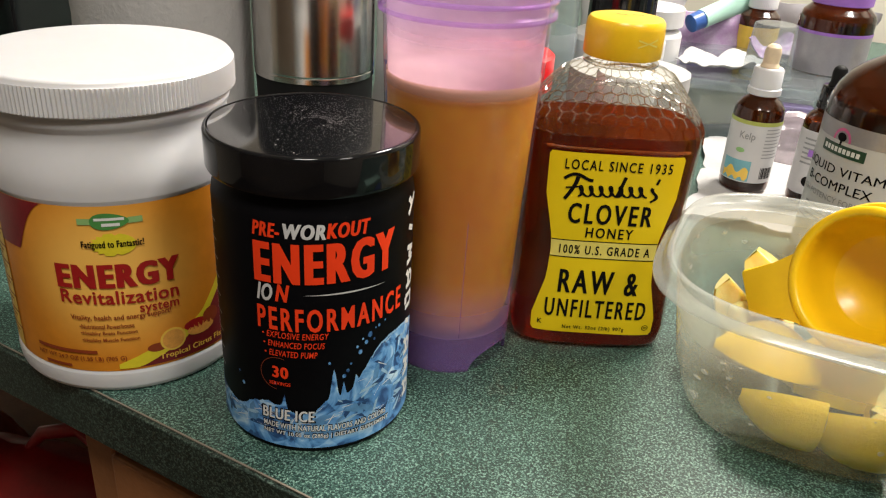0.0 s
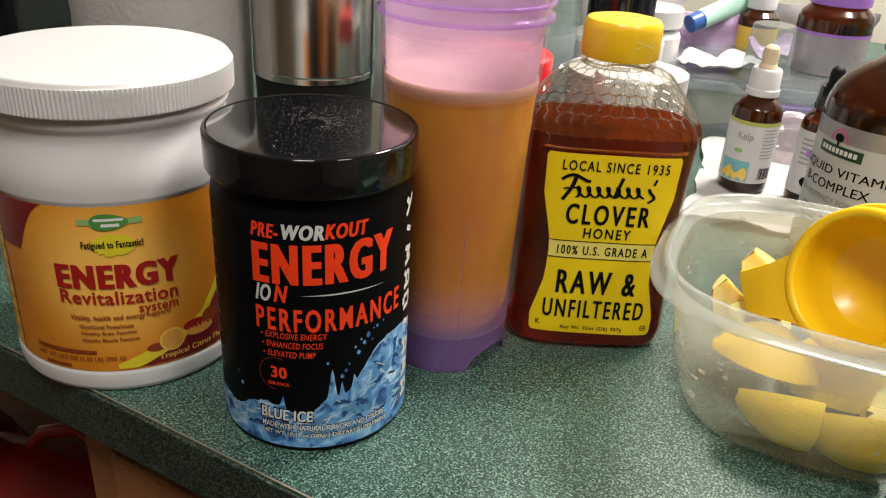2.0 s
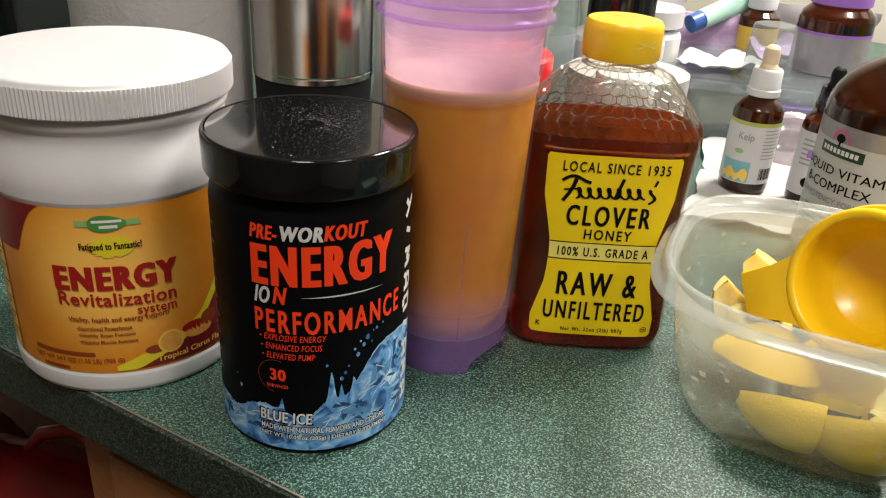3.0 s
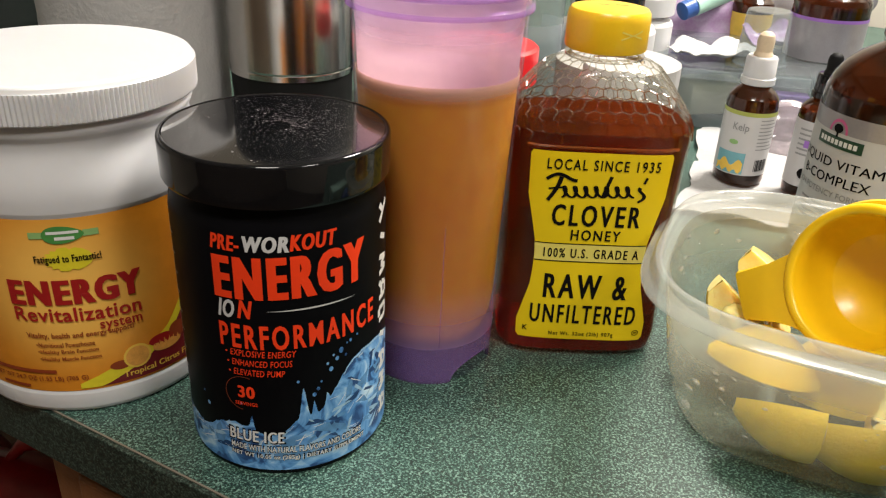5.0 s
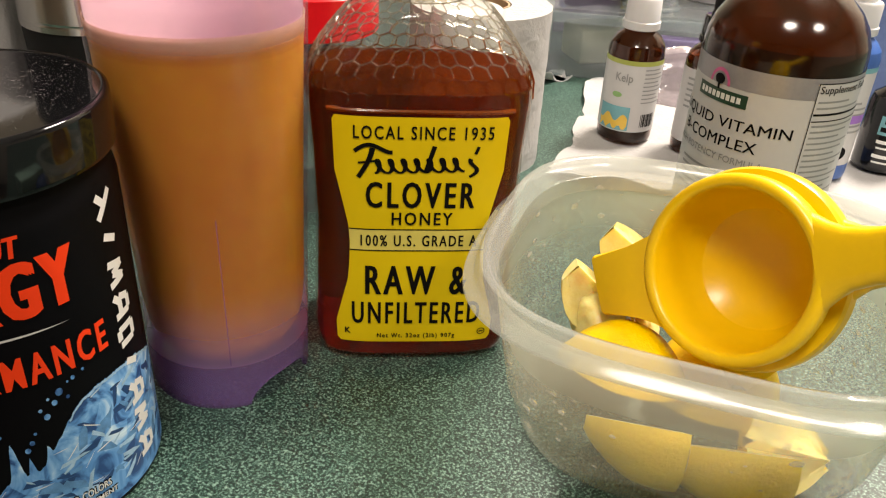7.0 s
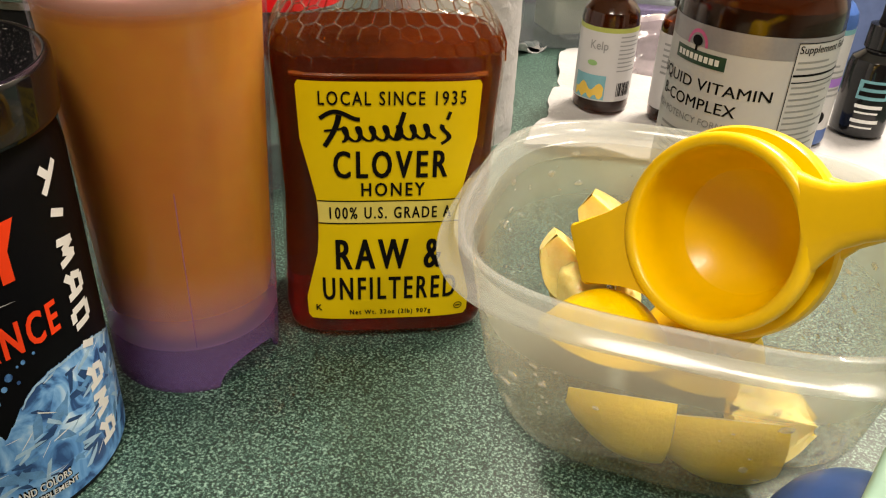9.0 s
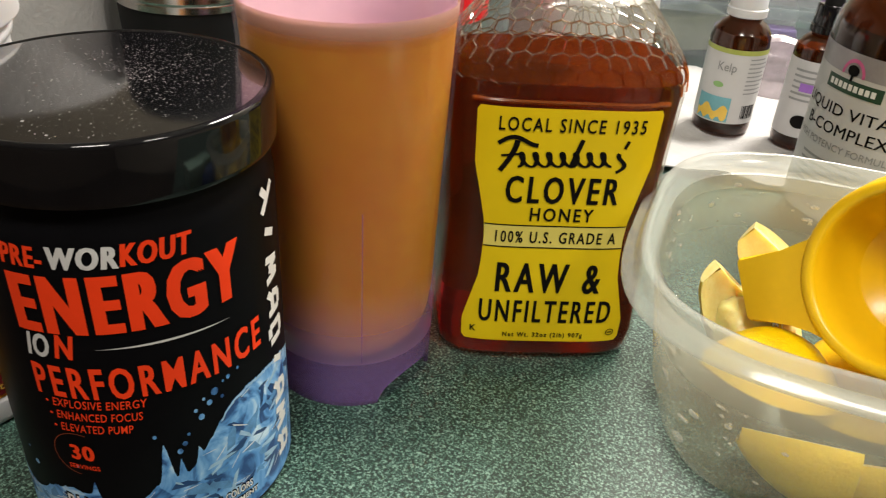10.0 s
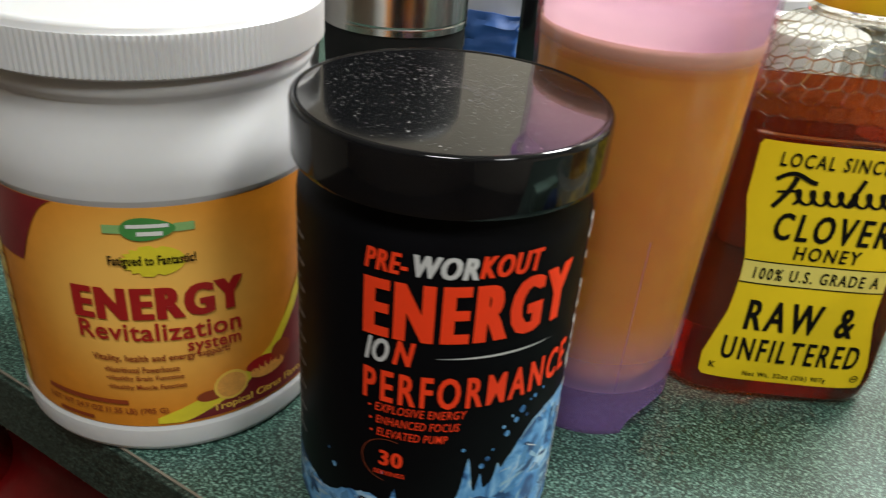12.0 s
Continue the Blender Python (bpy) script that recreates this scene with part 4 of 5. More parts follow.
def milky_tub():
    t = thing("plastic_tub", TUB_M, "milky translucent square plastic tub holding lemon pieces", "tub")
    n, kx = 3.2, 0.94

    def ring(a, z, nn=n):
        return superring(a, a * kx, nn, z, 120)

    part("bowl", loft([ring(0.038, 0.0016), ring(0.0480, 0.0), ring(0.0540, 0.0024), ring(0.0588, 0.0075), ring(0.0632, 0.0155), ring(0.0662, 0.0240), ring(0.0685, 0.0335), ring(0.0696, 0.0345), ring(0.0722, 0.050), ring(0.0746, 0.0650), ring(0.0765, 0.0780), ring(0.0768, 0.0795)], True, False), MILKY, t)
    part("rim", loft([ring(0.0768, 0.0795), ring(0.0778, 0.0801), ring(0.0850, 0.0797), ring(0.0872, 0.0788), ring(0.0882, 0.0794), ring(0.0881, 0.0806), ring(0.0862, 0.0822), ring(0.0846, 0.0832), ring(0.0838, 0.0862), ring(0.0828, 0.0879), ring(0.0814, 0.0884), ring(0.0796, 0.0878), ring(0.0782, 0.0860), ring(0.0762, 0.0842), ring(0.0752, 0.0800), ring(0.0746, 0.0740)], False, False), RIM, t, "rolled milky rim with a flat outer lip")
    bm = bmesh.new()
    rng = random.Random(12)
    for i in range(190):
        a, z = rng.uniform(0, 2 * math.pi), rng.uniform(0.012, 0.076)
        A = float(np.interp(z, [0.0075, 0.0155, 0.0335, 0.0345, 0.050, 0.078], [0.0588, 0.0632, 0.0685, 0.0696, 0.0722, 0.0765])) - 0.0006
        c, s = math.cos(a), math.sin(a)
        p = Vector((A * math.copysign(abs(c) ** (2 / n), c), A * kx * math.copysign(abs(s) ** (2 / n), s), z))
        q = rng.choice((0.0006, 0.0008, 0.0012, 0.0019))
        bmesh.ops.create_icosphere(bm, subdivisions=1, radius=1, matrix=Matrix.Translation(p) @ Matrix.Rotation(a, 4, "Z") @ Matrix.Diagonal((q * 0.4, q * rng.uniform(0.8, 1.9), q * rng.uniform(0.5, 1.0), 1)))
    tagged(part("condensation", bm, DROP, t, "small juice drops"), kind="stuff")
    return t


def lemon_piece(m, length, radius, sector, label, seed, squeezed=0.0, span=(0.0, 1.0)):
    """Sector of a lemon: curved rind outside, pale pulp on the cut faces."""
    ob = thing("lemon_piece", m, label, "lemon", "lemon pieces in the tub")
    rng = random.Random(seed)
    ph = rng.uniform(0, 50)
    rows, cols = 22, 18
    rind, edge = bmesh.new(), []
    grid = []
    for i in range(rows + 1):
        u = span[0] + (span[1] - span[0]) * i / rows
        x = (u - 0.5) * length
        r = radius * max(0.03, math.sin(math.pi * min(max(u, 0.02), 0.98))) ** 0.62
        row = []
        for j in range(cols + 1):
            a = (j / cols - 0.5) * sector
            w = 1 + 0.03 * noise.noise((u * 4, a * 2, ph)) + 0.012 * noise.noise((u * 19, a * 9, ph))
            row.append((x, r * w * math.sin(a), -r * w * math.cos(a)))
        grid.append(row)
    vs = [[rind.verts.new(p) for p in row] for row in grid]
    for i in range(rows):
        for j in range(cols):
            rind.faces.new((vs[i][j], vs[i][j + 1], vs[i + 1][j + 1], vs[i + 1][j]))
    part("rind", rind, RIND, ob, "bright yellow rind")
    pulp = bmesh.new()
    layers = 8
    left, right = [g[0] for g in grid], [g[-1] for g in grid]
    for side in (left, right):
        pv = []
        for i, (x, y, z) in enumerate(side):
            row = []
            for q in range(layers + 1):
                f = q / layers
                bumpy = 0.075 * radius * noise.noise((x * 330, f * 9, ph + (3 if side is right else 0))) * math.sin(math.pi * f)
                row.append(pulp.verts.new((x * (1 - 0.05 * f), y * (1 - f) + bumpy, z * (1 - f) - squeezed * radius * math.sin(math.pi * f) + bumpy)))
            pv.append(row)
        for i in range(rows):
            for q in range(layers):
                pulp.faces.new((pv[i][q], pv[i][q + 1], pv[i + 1][q + 1], pv[i + 1][q]))
    for end, u in ((0, span[0]), (-1, span[1])):
        if 0.05 < u < 0.95:
            mid = pulp.verts.new((grid[end][0][0], 0, 0))
            rim = [pulp.verts.new(p) for p in grid[end]]
            for p, q in zip(rim, rim[1:]):
                pulp.faces.new((p, q, mid))
    part("pulp", pulp, FLESH, ob, "pale squeezed pulp")
    return ob


def lemon_chunk(m, size, label, seed):
    """Torn lump of pulp with ridged segments."""
    ob = thing("lemon_piece", m, label, "lemon", "lemon pieces in the tub")
    bm = bmesh.new()
    bmesh.ops.create_icosphere(bm, subdivisions=5, radius=1.0)
    for v in bm.verts:
        d = v.co.normalized()
        w = 1 + 0.24 * noise.noise(d * 1.5 + Vector((seed * 3.1, 0, 0))) + 0.10 * abs(noise.noise(d * 2.6 + Vector((0, seed * 2.3, 0)))) + 0.035 * noise.noise(d * 8 + Vector((seed, 0, 4)))
        v.co = Vector((d.x * size[0], d.y * size[1], d.z * size[2])) * w
    part("pulp", bm, FLESH, ob, "pale squeezed pulp")
    return ob


def squeezer():
    n = Vector((-0.805, -0.517, 0.300)).normalized()
    x = Vector((0.576, -0.562, 0.593))
    x = (x - n * x.dot(n)).normalized()
    x = Matrix.Rotation(radians(-7), 3, n) @ x
    y = n.cross(x)
    m = Matrix((x, y, n)).transposed().to_4x4()
    m.translation = at(0.2096, 0.3465, 0.0812, y0=0.366).translation
    m = m @ Matrix.Diagonal((0.925, 0.925, 0.925, 1))
    s = thing("lemon_squeezer", m, "yellow enamelled hinged lemon squeezer resting in the tub", "lemon squeezer")
    k = 72

    def arm(name, z0, thick, length, lift, wide):
        """Flat handle with rounded edges, running out along x."""
        rings = []
        for u, w in ((0.0345, wide * 1.55), (0.0400, wide * 1.22), (0.0455, wide * 0.98), (0.0540, wide * 0.86), (0.08, wide * 0.82), (length * 0.7, wide * 0.84), (length - 0.012, wide * 0.95), (length - 0.003, wide * 0.75), (length, wide * 0.3)):
            c = z0 + lift * max(0.0, u - 0.036)
            rings.append([(u, w * math.copysign(abs(math.cos(t)) ** 0.6, math.cos(t)), c + thick * math.copysign(abs(math.sin(t)) ** 0.6, math.sin(t))) for t in [2 * math.pi * i / 20 for i in range(20)]])
        return part(name, loft(rings), ENAMEL, s)

    def tab(name, z0, z1):
        bm = bmesh.new()
        foot = [(-0.0285, 0.0235), (-0.0370, 0.0165), (-0.046, 0.0138), (-0.0655, 0.0132), (-0.0668, 0.0112), (-0.0640, -0.0130), (-0.0620, -0.0147), (-0.0440, -0.0155), (-0.0375, -0.0190), (-0.0275, -0.0250), (-0.0320, -0.0160), (-0.0355, 0.0), (-0.0325, 0.0150)]
        lo = [bm.verts.new((a, b, z0)) for a, b in foot]
        hi = [bm.verts.new((a, b, z1)) for a, b in foot]
        bm.faces.new(hi)
        bm.faces.new(lo[::-1])
        for i in range(len(foot)):
            j = (i + 1) % len(foot)
            bm.faces.new((lo[i], lo[j], hi[j], hi[i]))
        bmesh.ops.bevel(bm, geom=bm.edges[:], offset=0.0012, segments=2, affect="EDGES", profile=0.5)
        return part(name, bm, ENAMEL, s)

    # upper half: ring with a deep round cup
    part("cup", lathe([(0.0375, -0.0065), (0.0386, -0.0052), (0.0392, -0.003), (0.0392, 0.0020), (0.0386, 0.0036), (0.0374, 0.0045), (0.0360, 0.0048), (0.0346, 0.0046), (0.0338, 0.0038), (0.0334, 0.0020), (0.0332, -0.003), (0.0322, -0.010), (0.0298, -0.0165), (0.0258, -0.0225), (0.0205, -0.0268), (0.0140, -0.0298), (0.0070, -0.0313), (0.0001, -0.0317), (0.0001, -0.0337), (0.0075, -0.0333), (0.0150, -0.0316), (0.0216, -0.0284), (0.0272, -0.0238), (0.0314, -0.0174), (0.0340, -0.0100), (0.0350, -0.0065), (0.0375, -0.0065)], k, False, False), ENAMEL, s, "round cup with raised ring")
    arm("handle", -0.0006, 0.0054, 0.165, 0.04, 0.0120)
    tab("hinge_plate", -0.0055, 0.0030)
    # lower half: larger ring and bowl behind
    part("lower_bowl", lathe([(0.0340, -0.0105), (0.0415, -0.0105), (0.0425, -0.012), (0.0425, -0.018), (0.0410, -0.0200), (0.0390, -0.022), (0.0350, -0.033), (0.0270, -0.042), (0.0140, -0.046), (0.0001, -0.047), (0.0001, -0.044), (0.0130, -0.043), (0.0250, -0.039), (0.0325, -0.031), (0.0350, -0.020), (0.0345, -0.0105)], k, False, False), ENAMEL, s, "larger outer bowl")
    arm("handle", -0.0165, 0.0050, 0.165, -0.06, 0.0125)
    tab("hinge_plate", -0.0190, -0.0100)
    part("hinge_pin", tube([(-0.056, -0.020, -0.008), (-0.056, 0.0125, -0.008)], 0.0022, 14), STEEL, s, "steel hinge pin")
    return s


black_jar()
white_tub()
shaker()
honey_bottle()
milky_tub()
lemon_piece(at(0.1880, 0.3240, 0.0245, -78, 2, -16, y0=0.366), 0.066, 0.0225, 1.8, "lemon quarter with bright rind against the tub wall", 1, 0.0, (0.03, 0.57))
lemon_piece(at(0.2140, 0.3120, 0.0240, -78, 4, -8, y0=0.366), 0.070, 0.0225, 1.8, "orange-tinged lemon quarter lying in the tub", 2, 0.0, (0.14, 0.66))
lemon_piece(at(0.2320, 0.3110, 0.0240, 50, 24, 8, y0=0.366), 0.044, 0.020, 2.4, "squeezed lemon half with pale pulp outwards", 3, 0.1)
lemon_piece(at(0.1800, 0.357, 0.0245, 172, 6, -25, y0=0.366), 0.054, 0.0225, 2.8, "lemon half lying rind up under the squeezer", 4)
lemon_piece(at(0.1965, 0.406, 0.0560, 35, 30, -35, y0=0.366), 0.038, 0.0175, 1.5, "squeezed lemon piece showing pale torn pulp", 5, 0.1, (0.12, 0.8))
lemon_piece(at(0.1805, 0.391, 0.0420, 25, 40, -20, y0=0.366), 0.046, 0.0200, 1.7, "wet squeezed lemon wedge with torn pulp at the back", 6, 0.1, (0.1, 0.85))
lemon_chunk(at(0.186, 0.392, 0.026, 0, 10, 30, y0=0.366), (0.018, 0.020, 0.017), "pale lemon pulp lump in the tub", 9)
lemon_piece(at(0.243, 0.358, 0.034, 150, -20, 40, y0=0.366), 0.050, 0.023, 2.4, "lemon piece with a green tinged rind", 7)
lemon_piece(at(0.228, 0.368, 0.0065, 180, 0, 10, y0=0.366), 0.060, 0.028, 3.0, "lemon half in the bottom of the tub", 8)
squeezer()


# ---- bottles and clutter behind ----
def dropper_bottle(m, r, label, cap_mat, bulb_mat, stripe=None, wording=None, glass=None, h=1.0):
    b = thing("dropper_bottle", m, label, "bottle", "dropper bottles")
    g = glass or AMBER
    k = r / 0.022
    sh = 0.070 * h
    part("bottle", lathe([(r * 0.85, 0.0), (r * 0.97, 0.001), (r, 0.004), (r, sh), (r * 0.94, sh + 0.006 * k), (r * 0.76, sh + 0.0115 * k), (r * 0.52, sh + 0.0155 * k), (r * 0.48, sh + 0.019 * k)], 48), g, b)
    part("contents", lathe([(r * 0.8, 0.003), (r * 0.94, 0.005), (r * 0.94, sh * 0.93), (0.0001, sh * 0.93)], 40), DARKLIQ, b)
    z = sh + 0.0165 * k
    rings = []
    for q, zz, rib in ((0.60, 0, 0), (0.66, 0.0008, 0), (0.66, 0.006, 0), (0.61, 0.0068, 0), (0.60, 0.0075, 1), (0.58, 0.0225, 1), (0.54, 0.0240, 0), (0.36, 0.0242, 0)):
        rings.append([((q * r + (0.0002 if rib and i % 2 else 0)) * math.cos(2 * math.pi * i / 80), (q * r + (0.0002 if rib and i % 2 else 0)) * math.sin(2 * math.pi * i / 80), z + zz * k) for i in range(80)])
    part("collar", loft(rings), cap_mat, b)
    z += 0.0242 * k
    part("bulb", lathe([(0.37 * r, z - 0.001), (0.37 * r, z + 0.001), (0.31 * r, z + 0.004 * k), (0.33 * r, z + 0.013 * k), (0.28 * r, z + 0.0175 * k), (0.16 * r, z + 0.0200 * k), (0.0001, z + 0.0205 * k)], 28), bulb_mat, b, "rubber dropper bulb")
    part("label", wrapped(strip(spread(-r * 2.7, r * 2.7, 60), lambda x: 0.010 * h, lambda x: sh - 0.004), r, 0.0002), LABELWHITE, b, "white paper label")
    if stripe:
        part("label_stripe", wrapped(strip(spread(-r * 2.7, r * 2.7, 60), lambda x: sh - 0.0075, lambda x: sh - 0.004), r, 0.0003), stripe, b)
    if wording:
        wording(b, r)
    return b


def kelp_print(b, r):
    E3 = 1e-3

    def ink(name, bm, mt, p=0.0004):
        part(name, wrapped(bm, r, p, 0, 0.003), mt, b)

    ink("lettering", lettering("Kelp", -20.0 * E3, 47.5 * E3, 13.5 * E3, 8.5 * E3, 0, 0.004), GREYINK)
    ink("mark", disc(-17 * E3, 39 * E3, 4 * E3, 2.2 * E3, 14), PALEGREEN)
    ink("colour_panel", strip(spread(-0.031, -0.005, 14), lambda x: 0.011, lambda x: 0.030), CYAN)
    ink("colour_panel", strip(spread(-0.030, -0.006, 14), lambda x: 0.013 + 0.002 * math.sin(x * 900), lambda x: 0.021 + 0.003 * math.sin(x * 500)), GOLD, 0.0005)
    ink("small_print", bars([(0.002, (59 - 3.2 * k) * E3, (14 + 3 * (k % 3)) * E3, 1.0 * E3) for k in range(9)]), GREYINK)
    ink("barcode", bars([((4 + 1.25 * k) * E3, 14 * E3, (0.5 + 0.3 * (k % 3)) * E3, 10.5 * E3) for k in range(11)]), INK)


def blank_print(b, r):
    E3 = 1e-3
    part("small_print", wrapped(bars([(-0.022, (58 - 4.2 * k) * E3, (24 + 8 * (k % 3)) * E3 * 0.8, 1.6 * E3) for k in range(6)]), r, 0.0004), GREYINK, b)
    part("word_bar", wrapped(bars([(-0.016, 0.044, 0.022, 0.006)]), r, 0.0005), PURPLE, b)
    part("mark", wrapped(disc(-0.010, 0.022, 0.006, 0.005), r, 0.0005), INK, b)


T0 = 0.0045
dropper_bottle(at(0.2905, 0.7030, T0), 0.0215, "amber dropper bottle with white label, collar and beige bulb", WHITE, RUBBERBEIGE, OLIVE, kelp_print)
dropper_bottle(at(0.3370, 0.6720, T0), 0.0180, "small amber dropper bottle with black collar and bulb", BLACK, RUBBERBLACK, None, blank_print)
dropper_bottle(at(0.415, 0.628, T0, 0, 0, 30), 0.0200, "cobalt blue dropper bottle with white collar and bulb", WHITE, WHITE, CYAN, blank_print, BLUE, 1.25)


def vitamin_bottle():
    r = 0.0445
    b = thing("vitamin_bottle", at(0.317, 0.541, T0), "large amber glass vitamin bottle with white label, black cap", "bottle")
    E3 = 1e-3
    part("bottle", lathe([(0.038, 0.0), (0.0435, 0.0015), (r, 0.005), (r, 0.114), (0.0438, 0.120), (0.0408, 0.1285), (0.0355, 0.1365), (0.0285, 0.1430), (0.0215, 0.1475), (0.0165, 0.1505), (0.0150, 0.1540), (0.0150, 0.160)], 96), AMBER, b)
    part("contents", lathe([(0.036, 0.003), (0.0425, 0.006), (0.0425, 0.112), (0.0418, 0.1195), (0.0001, 0.1198)], 64), DARKLIQ, b, "dark brown liquid")
    rings = []
    for q, z, rib in ((0.0160, 0.1545, 0), (0.0178, 0.1545, 0), (0.0180, 0.1555, 1), (0.0180, 0.1720, 1), (0.0172, 0.1735, 0), (0.0001, 0.1738, 0)):
        rings.append([((q + (0.0003 if rib and i % 2 else 0)) * math.cos(2 * math.pi * i / 120), (q + (0.0003 if rib and i % 2 else 0)) * math.sin(2 * math.pi * i / 120), z) for i in range(120)])
    part("cap", loft(rings), BLACK, b, "ribbed black screw cap")
    part("label", wrapped(strip(spread(-0.125, 0.125, 120), lambda x: 0.012, lambda x: 0.0990), r, 0.0002), LABELWHITE, b, "white paper label")
    part("label_band", wrapped(strip(spread(-0.125, 0.125, 120), lambda x: 0.0965, lambda x: 0.1085), r, 0.0003), LABELGREY, b, "silver grey band")

    def ink(name, bm, mt, p=0.0005):
        part(name, wrapped(bm, r, p), mt, b)

    ink("brand_plate", bars([(-69 * E3, 86.5 * E3, 35 * E3, 7.6 * E3)]), DARKGREEN)
    ink("brand_print", bars([((-66.5 + 3.3 * k) * E3, 88.6 * E3, 2.4 * E3, 3.4 * E3) for k in range(9)]), WHITEINK, 0.0006)
    ink("arch_mark", arc_band(-53 * E3, 96.5 * E3, 5.6 * E3, 7.2 * E3, 0, math.pi, 24, 1.25), PINK, 0.0006)
    ink("tree_mark", join([disc(-53 * E3, 99.3 * E3, 3.5 * E3, 3.0 * E3, 16), bars([(-53.8 * E3, 93.6 * E3, 1.6 * E3, 4 * E3)])]), INK, 0.0007)
    ink("lettering", lettering("LIQUID VITAMIN", -85 * E3, 72.3 * E3, 78 * E3, 7.4 * E3, 0, 0.008, bold=0.0), INK)
    ink("lettering", lettering("B-COMPLEX", -77.0 * E3, 62.5 * E3, 53.5 * E3, 6.6 * E3, 0, 0.010, bold=0.0), INK)
    ink("lettering", lettering("HIGH POTENCY FORMULA", -84 * E3, 54.0 * E3, 66 * E3, 4.0 * E3, 0, 0.004, bold=0.0), GREYINK)
    ink("small_print", bars([(-72 * E3, (46 - 4 * k) * E3, (40 - 6 * (k % 2)) * E3, 1.5 * E3) for k in range(5)]), GREYINK)
    ink("lettering", lettering("Supplement Facts", 1.5 * E3, 99.2 * E3, 40 * E3, 5.4 * E3, 0, 0.008, bold=0.0), INK, 0.0006)
    ink("facts_frame", bars([(0.0, 0.020, 0.0005, 0.086), (0.044, 0.020, 0.0005, 0.086), (0.0, 0.1056, 0.0445, 0.0005), (0.001, 0.0880, 0.042, 0.0012), (0.001, 0.0845, 0.042, 0.0006)]), INK, 0.0006)
    ink("facts_panel", strip(spread(0.0, 0.0445, 14), lambda x: 0.020, lambda x: 0.1058), LABELWHITE, 0.0004)
    ink("small_print", bars([(2 * E3, (95 - 3.4 * k) * E3, (22 + 6 * ((k * 5) % 3)) * E3, 1.1 * E3) for k in (0, 1, 4, 5, 6, 7, 8, 9, 10, 11, 12, 13, 14, 15, 16, 17, 18, 19, 20)]), GREYINK)


vitamin_bottle()


def pump_bottle():
    b = thing("pump_bottle", at(0.470, 0.637, T0, 0, 0, 25), "small black dropper bottle with light blue panel print", "bottle")
    r = 0.0190
    part("bottle", lathe([(r * 0.85, 0), (r, 0.002), (r, 0.050), (r * 0.92, 0.056), (r * 0.55, 0.0615), (r * 0.5, 0.065)], 48), BLACK, b)
    part("collar", lathe([(r * 0.6, 0.063), (r * 0.64, 0.064), (r * 0.62, 0.080), (r * 0.40, 0.081)], 48), BLACK, b)
    part("bulb", lathe([(r * 0.38, 0.080), (r * 0.33, 0.086), (r * 0.34, 0.096), (r * 0.2, 0.102), (0.0001, 0.103)], 28), RUBBERBLACK, b)

    def ink(name, bm, mt, p=0.0003):
        part(name, wrapped(bm, r, p, -0.9, 0.003), mt, b)

    ink("colour_panel", bars([(-0.010, 0.030, 0.021, 0.014)]), CYAN)
    ink("word_bars", bars([(-0.007, 0.0385, 0.015, 0.0035), (-0.0085, 0.0325, 0.018, 0.0035)]), INK, 0.0005)
    ink("small_print", bars([(-0.009, 0.0235, 0.019, 0.0026), (-0.008, 0.0195, 0.016, 0.0014), (-0.009, 0.0125, 0.019, 0.0026), (-0.008, 0.0085, 0.015, 0.0014)]), WHITEINK, 0.0003)


pump_bottle()


def crumpled_sheet(name, m, sx, sy, rise, seed, label, material, kx=46, ky=46, outline_wave=0.12, thick=0.0008):
    """Sheet of paper with folds and a torn outline."""
    bm = bmesh.new()
    top, low = [], []
    for i in range(kx + 1):
        ra, rb = [], []
        for j in range(ky + 1):
            u, v = i / kx - 0.5, j / ky - 0.5
            w = 1 + outline_wave * noise.noise((u * 3, v * 3, seed)) + 0.25 * outline_wave * noise.noise((u * 11, v * 11, seed))
            x, y = u * sx * w, v * sy * w
            e = max(abs(u), abs(v)) * 2
            f = 0.5 + noise.noise((x * 30, y * 30, seed)) + 0.35 * noise.noise((x * 70, y * 70, seed + 4))
            z = 0.0008 + rise * f * (0.5 + 0.8 * e ** 3)
            ra.append(bm.verts.new((x, y, z + thick)))
            rb.append(bm.verts.new((x, y, max(0.0, z - 0.0002))))
        top.append(ra)
        low.append(rb)
    for i in range(kx):
        for j in range(ky):
            bm.faces.new((top[i][j], top[i + 1][j], top[i + 1][j + 1], top[i][j + 1]))
            bm.faces.new((low[i][j], low[i][j + 1], low[i + 1][j + 1], low[i + 1][j]))
    for i in range(kx):
        bm.faces.new((top[i][0], low[i][0], low[i + 1][0], top[i + 1][0]))
        bm.faces.new((top[i][ky], top[i + 1][ky], low[i + 1][ky], low[i][ky]))
    for j in range(ky):
        bm.faces.new((top[0][j], top[0][j + 1], low[0][j + 1], low[0][j]))
        bm.faces.new((top[kx][j], low[kx][j], low[kx][j + 1], top[kx][j + 1]))
    ob = part(name, bm, material)
    ob.matrix_world = m
    return tagged(ob, label, "tissue")


crumpled_sheet("paper_napkin", at(0.400, 0.680, 0.0, 0, 0, -22), 0.30, 0.225, 0.0042, 3.0, "white folded paper napkin under the small bottles", PAPER)
crumpled_sheet("tissue_scrap", at(0.262, 0.870, 0.0, 0, 0, 30), 0.045, 0.030, 0.012, 9.0, "crumpled white tissue scrap on the worktop", PAPER, 30, 30, 0.35)


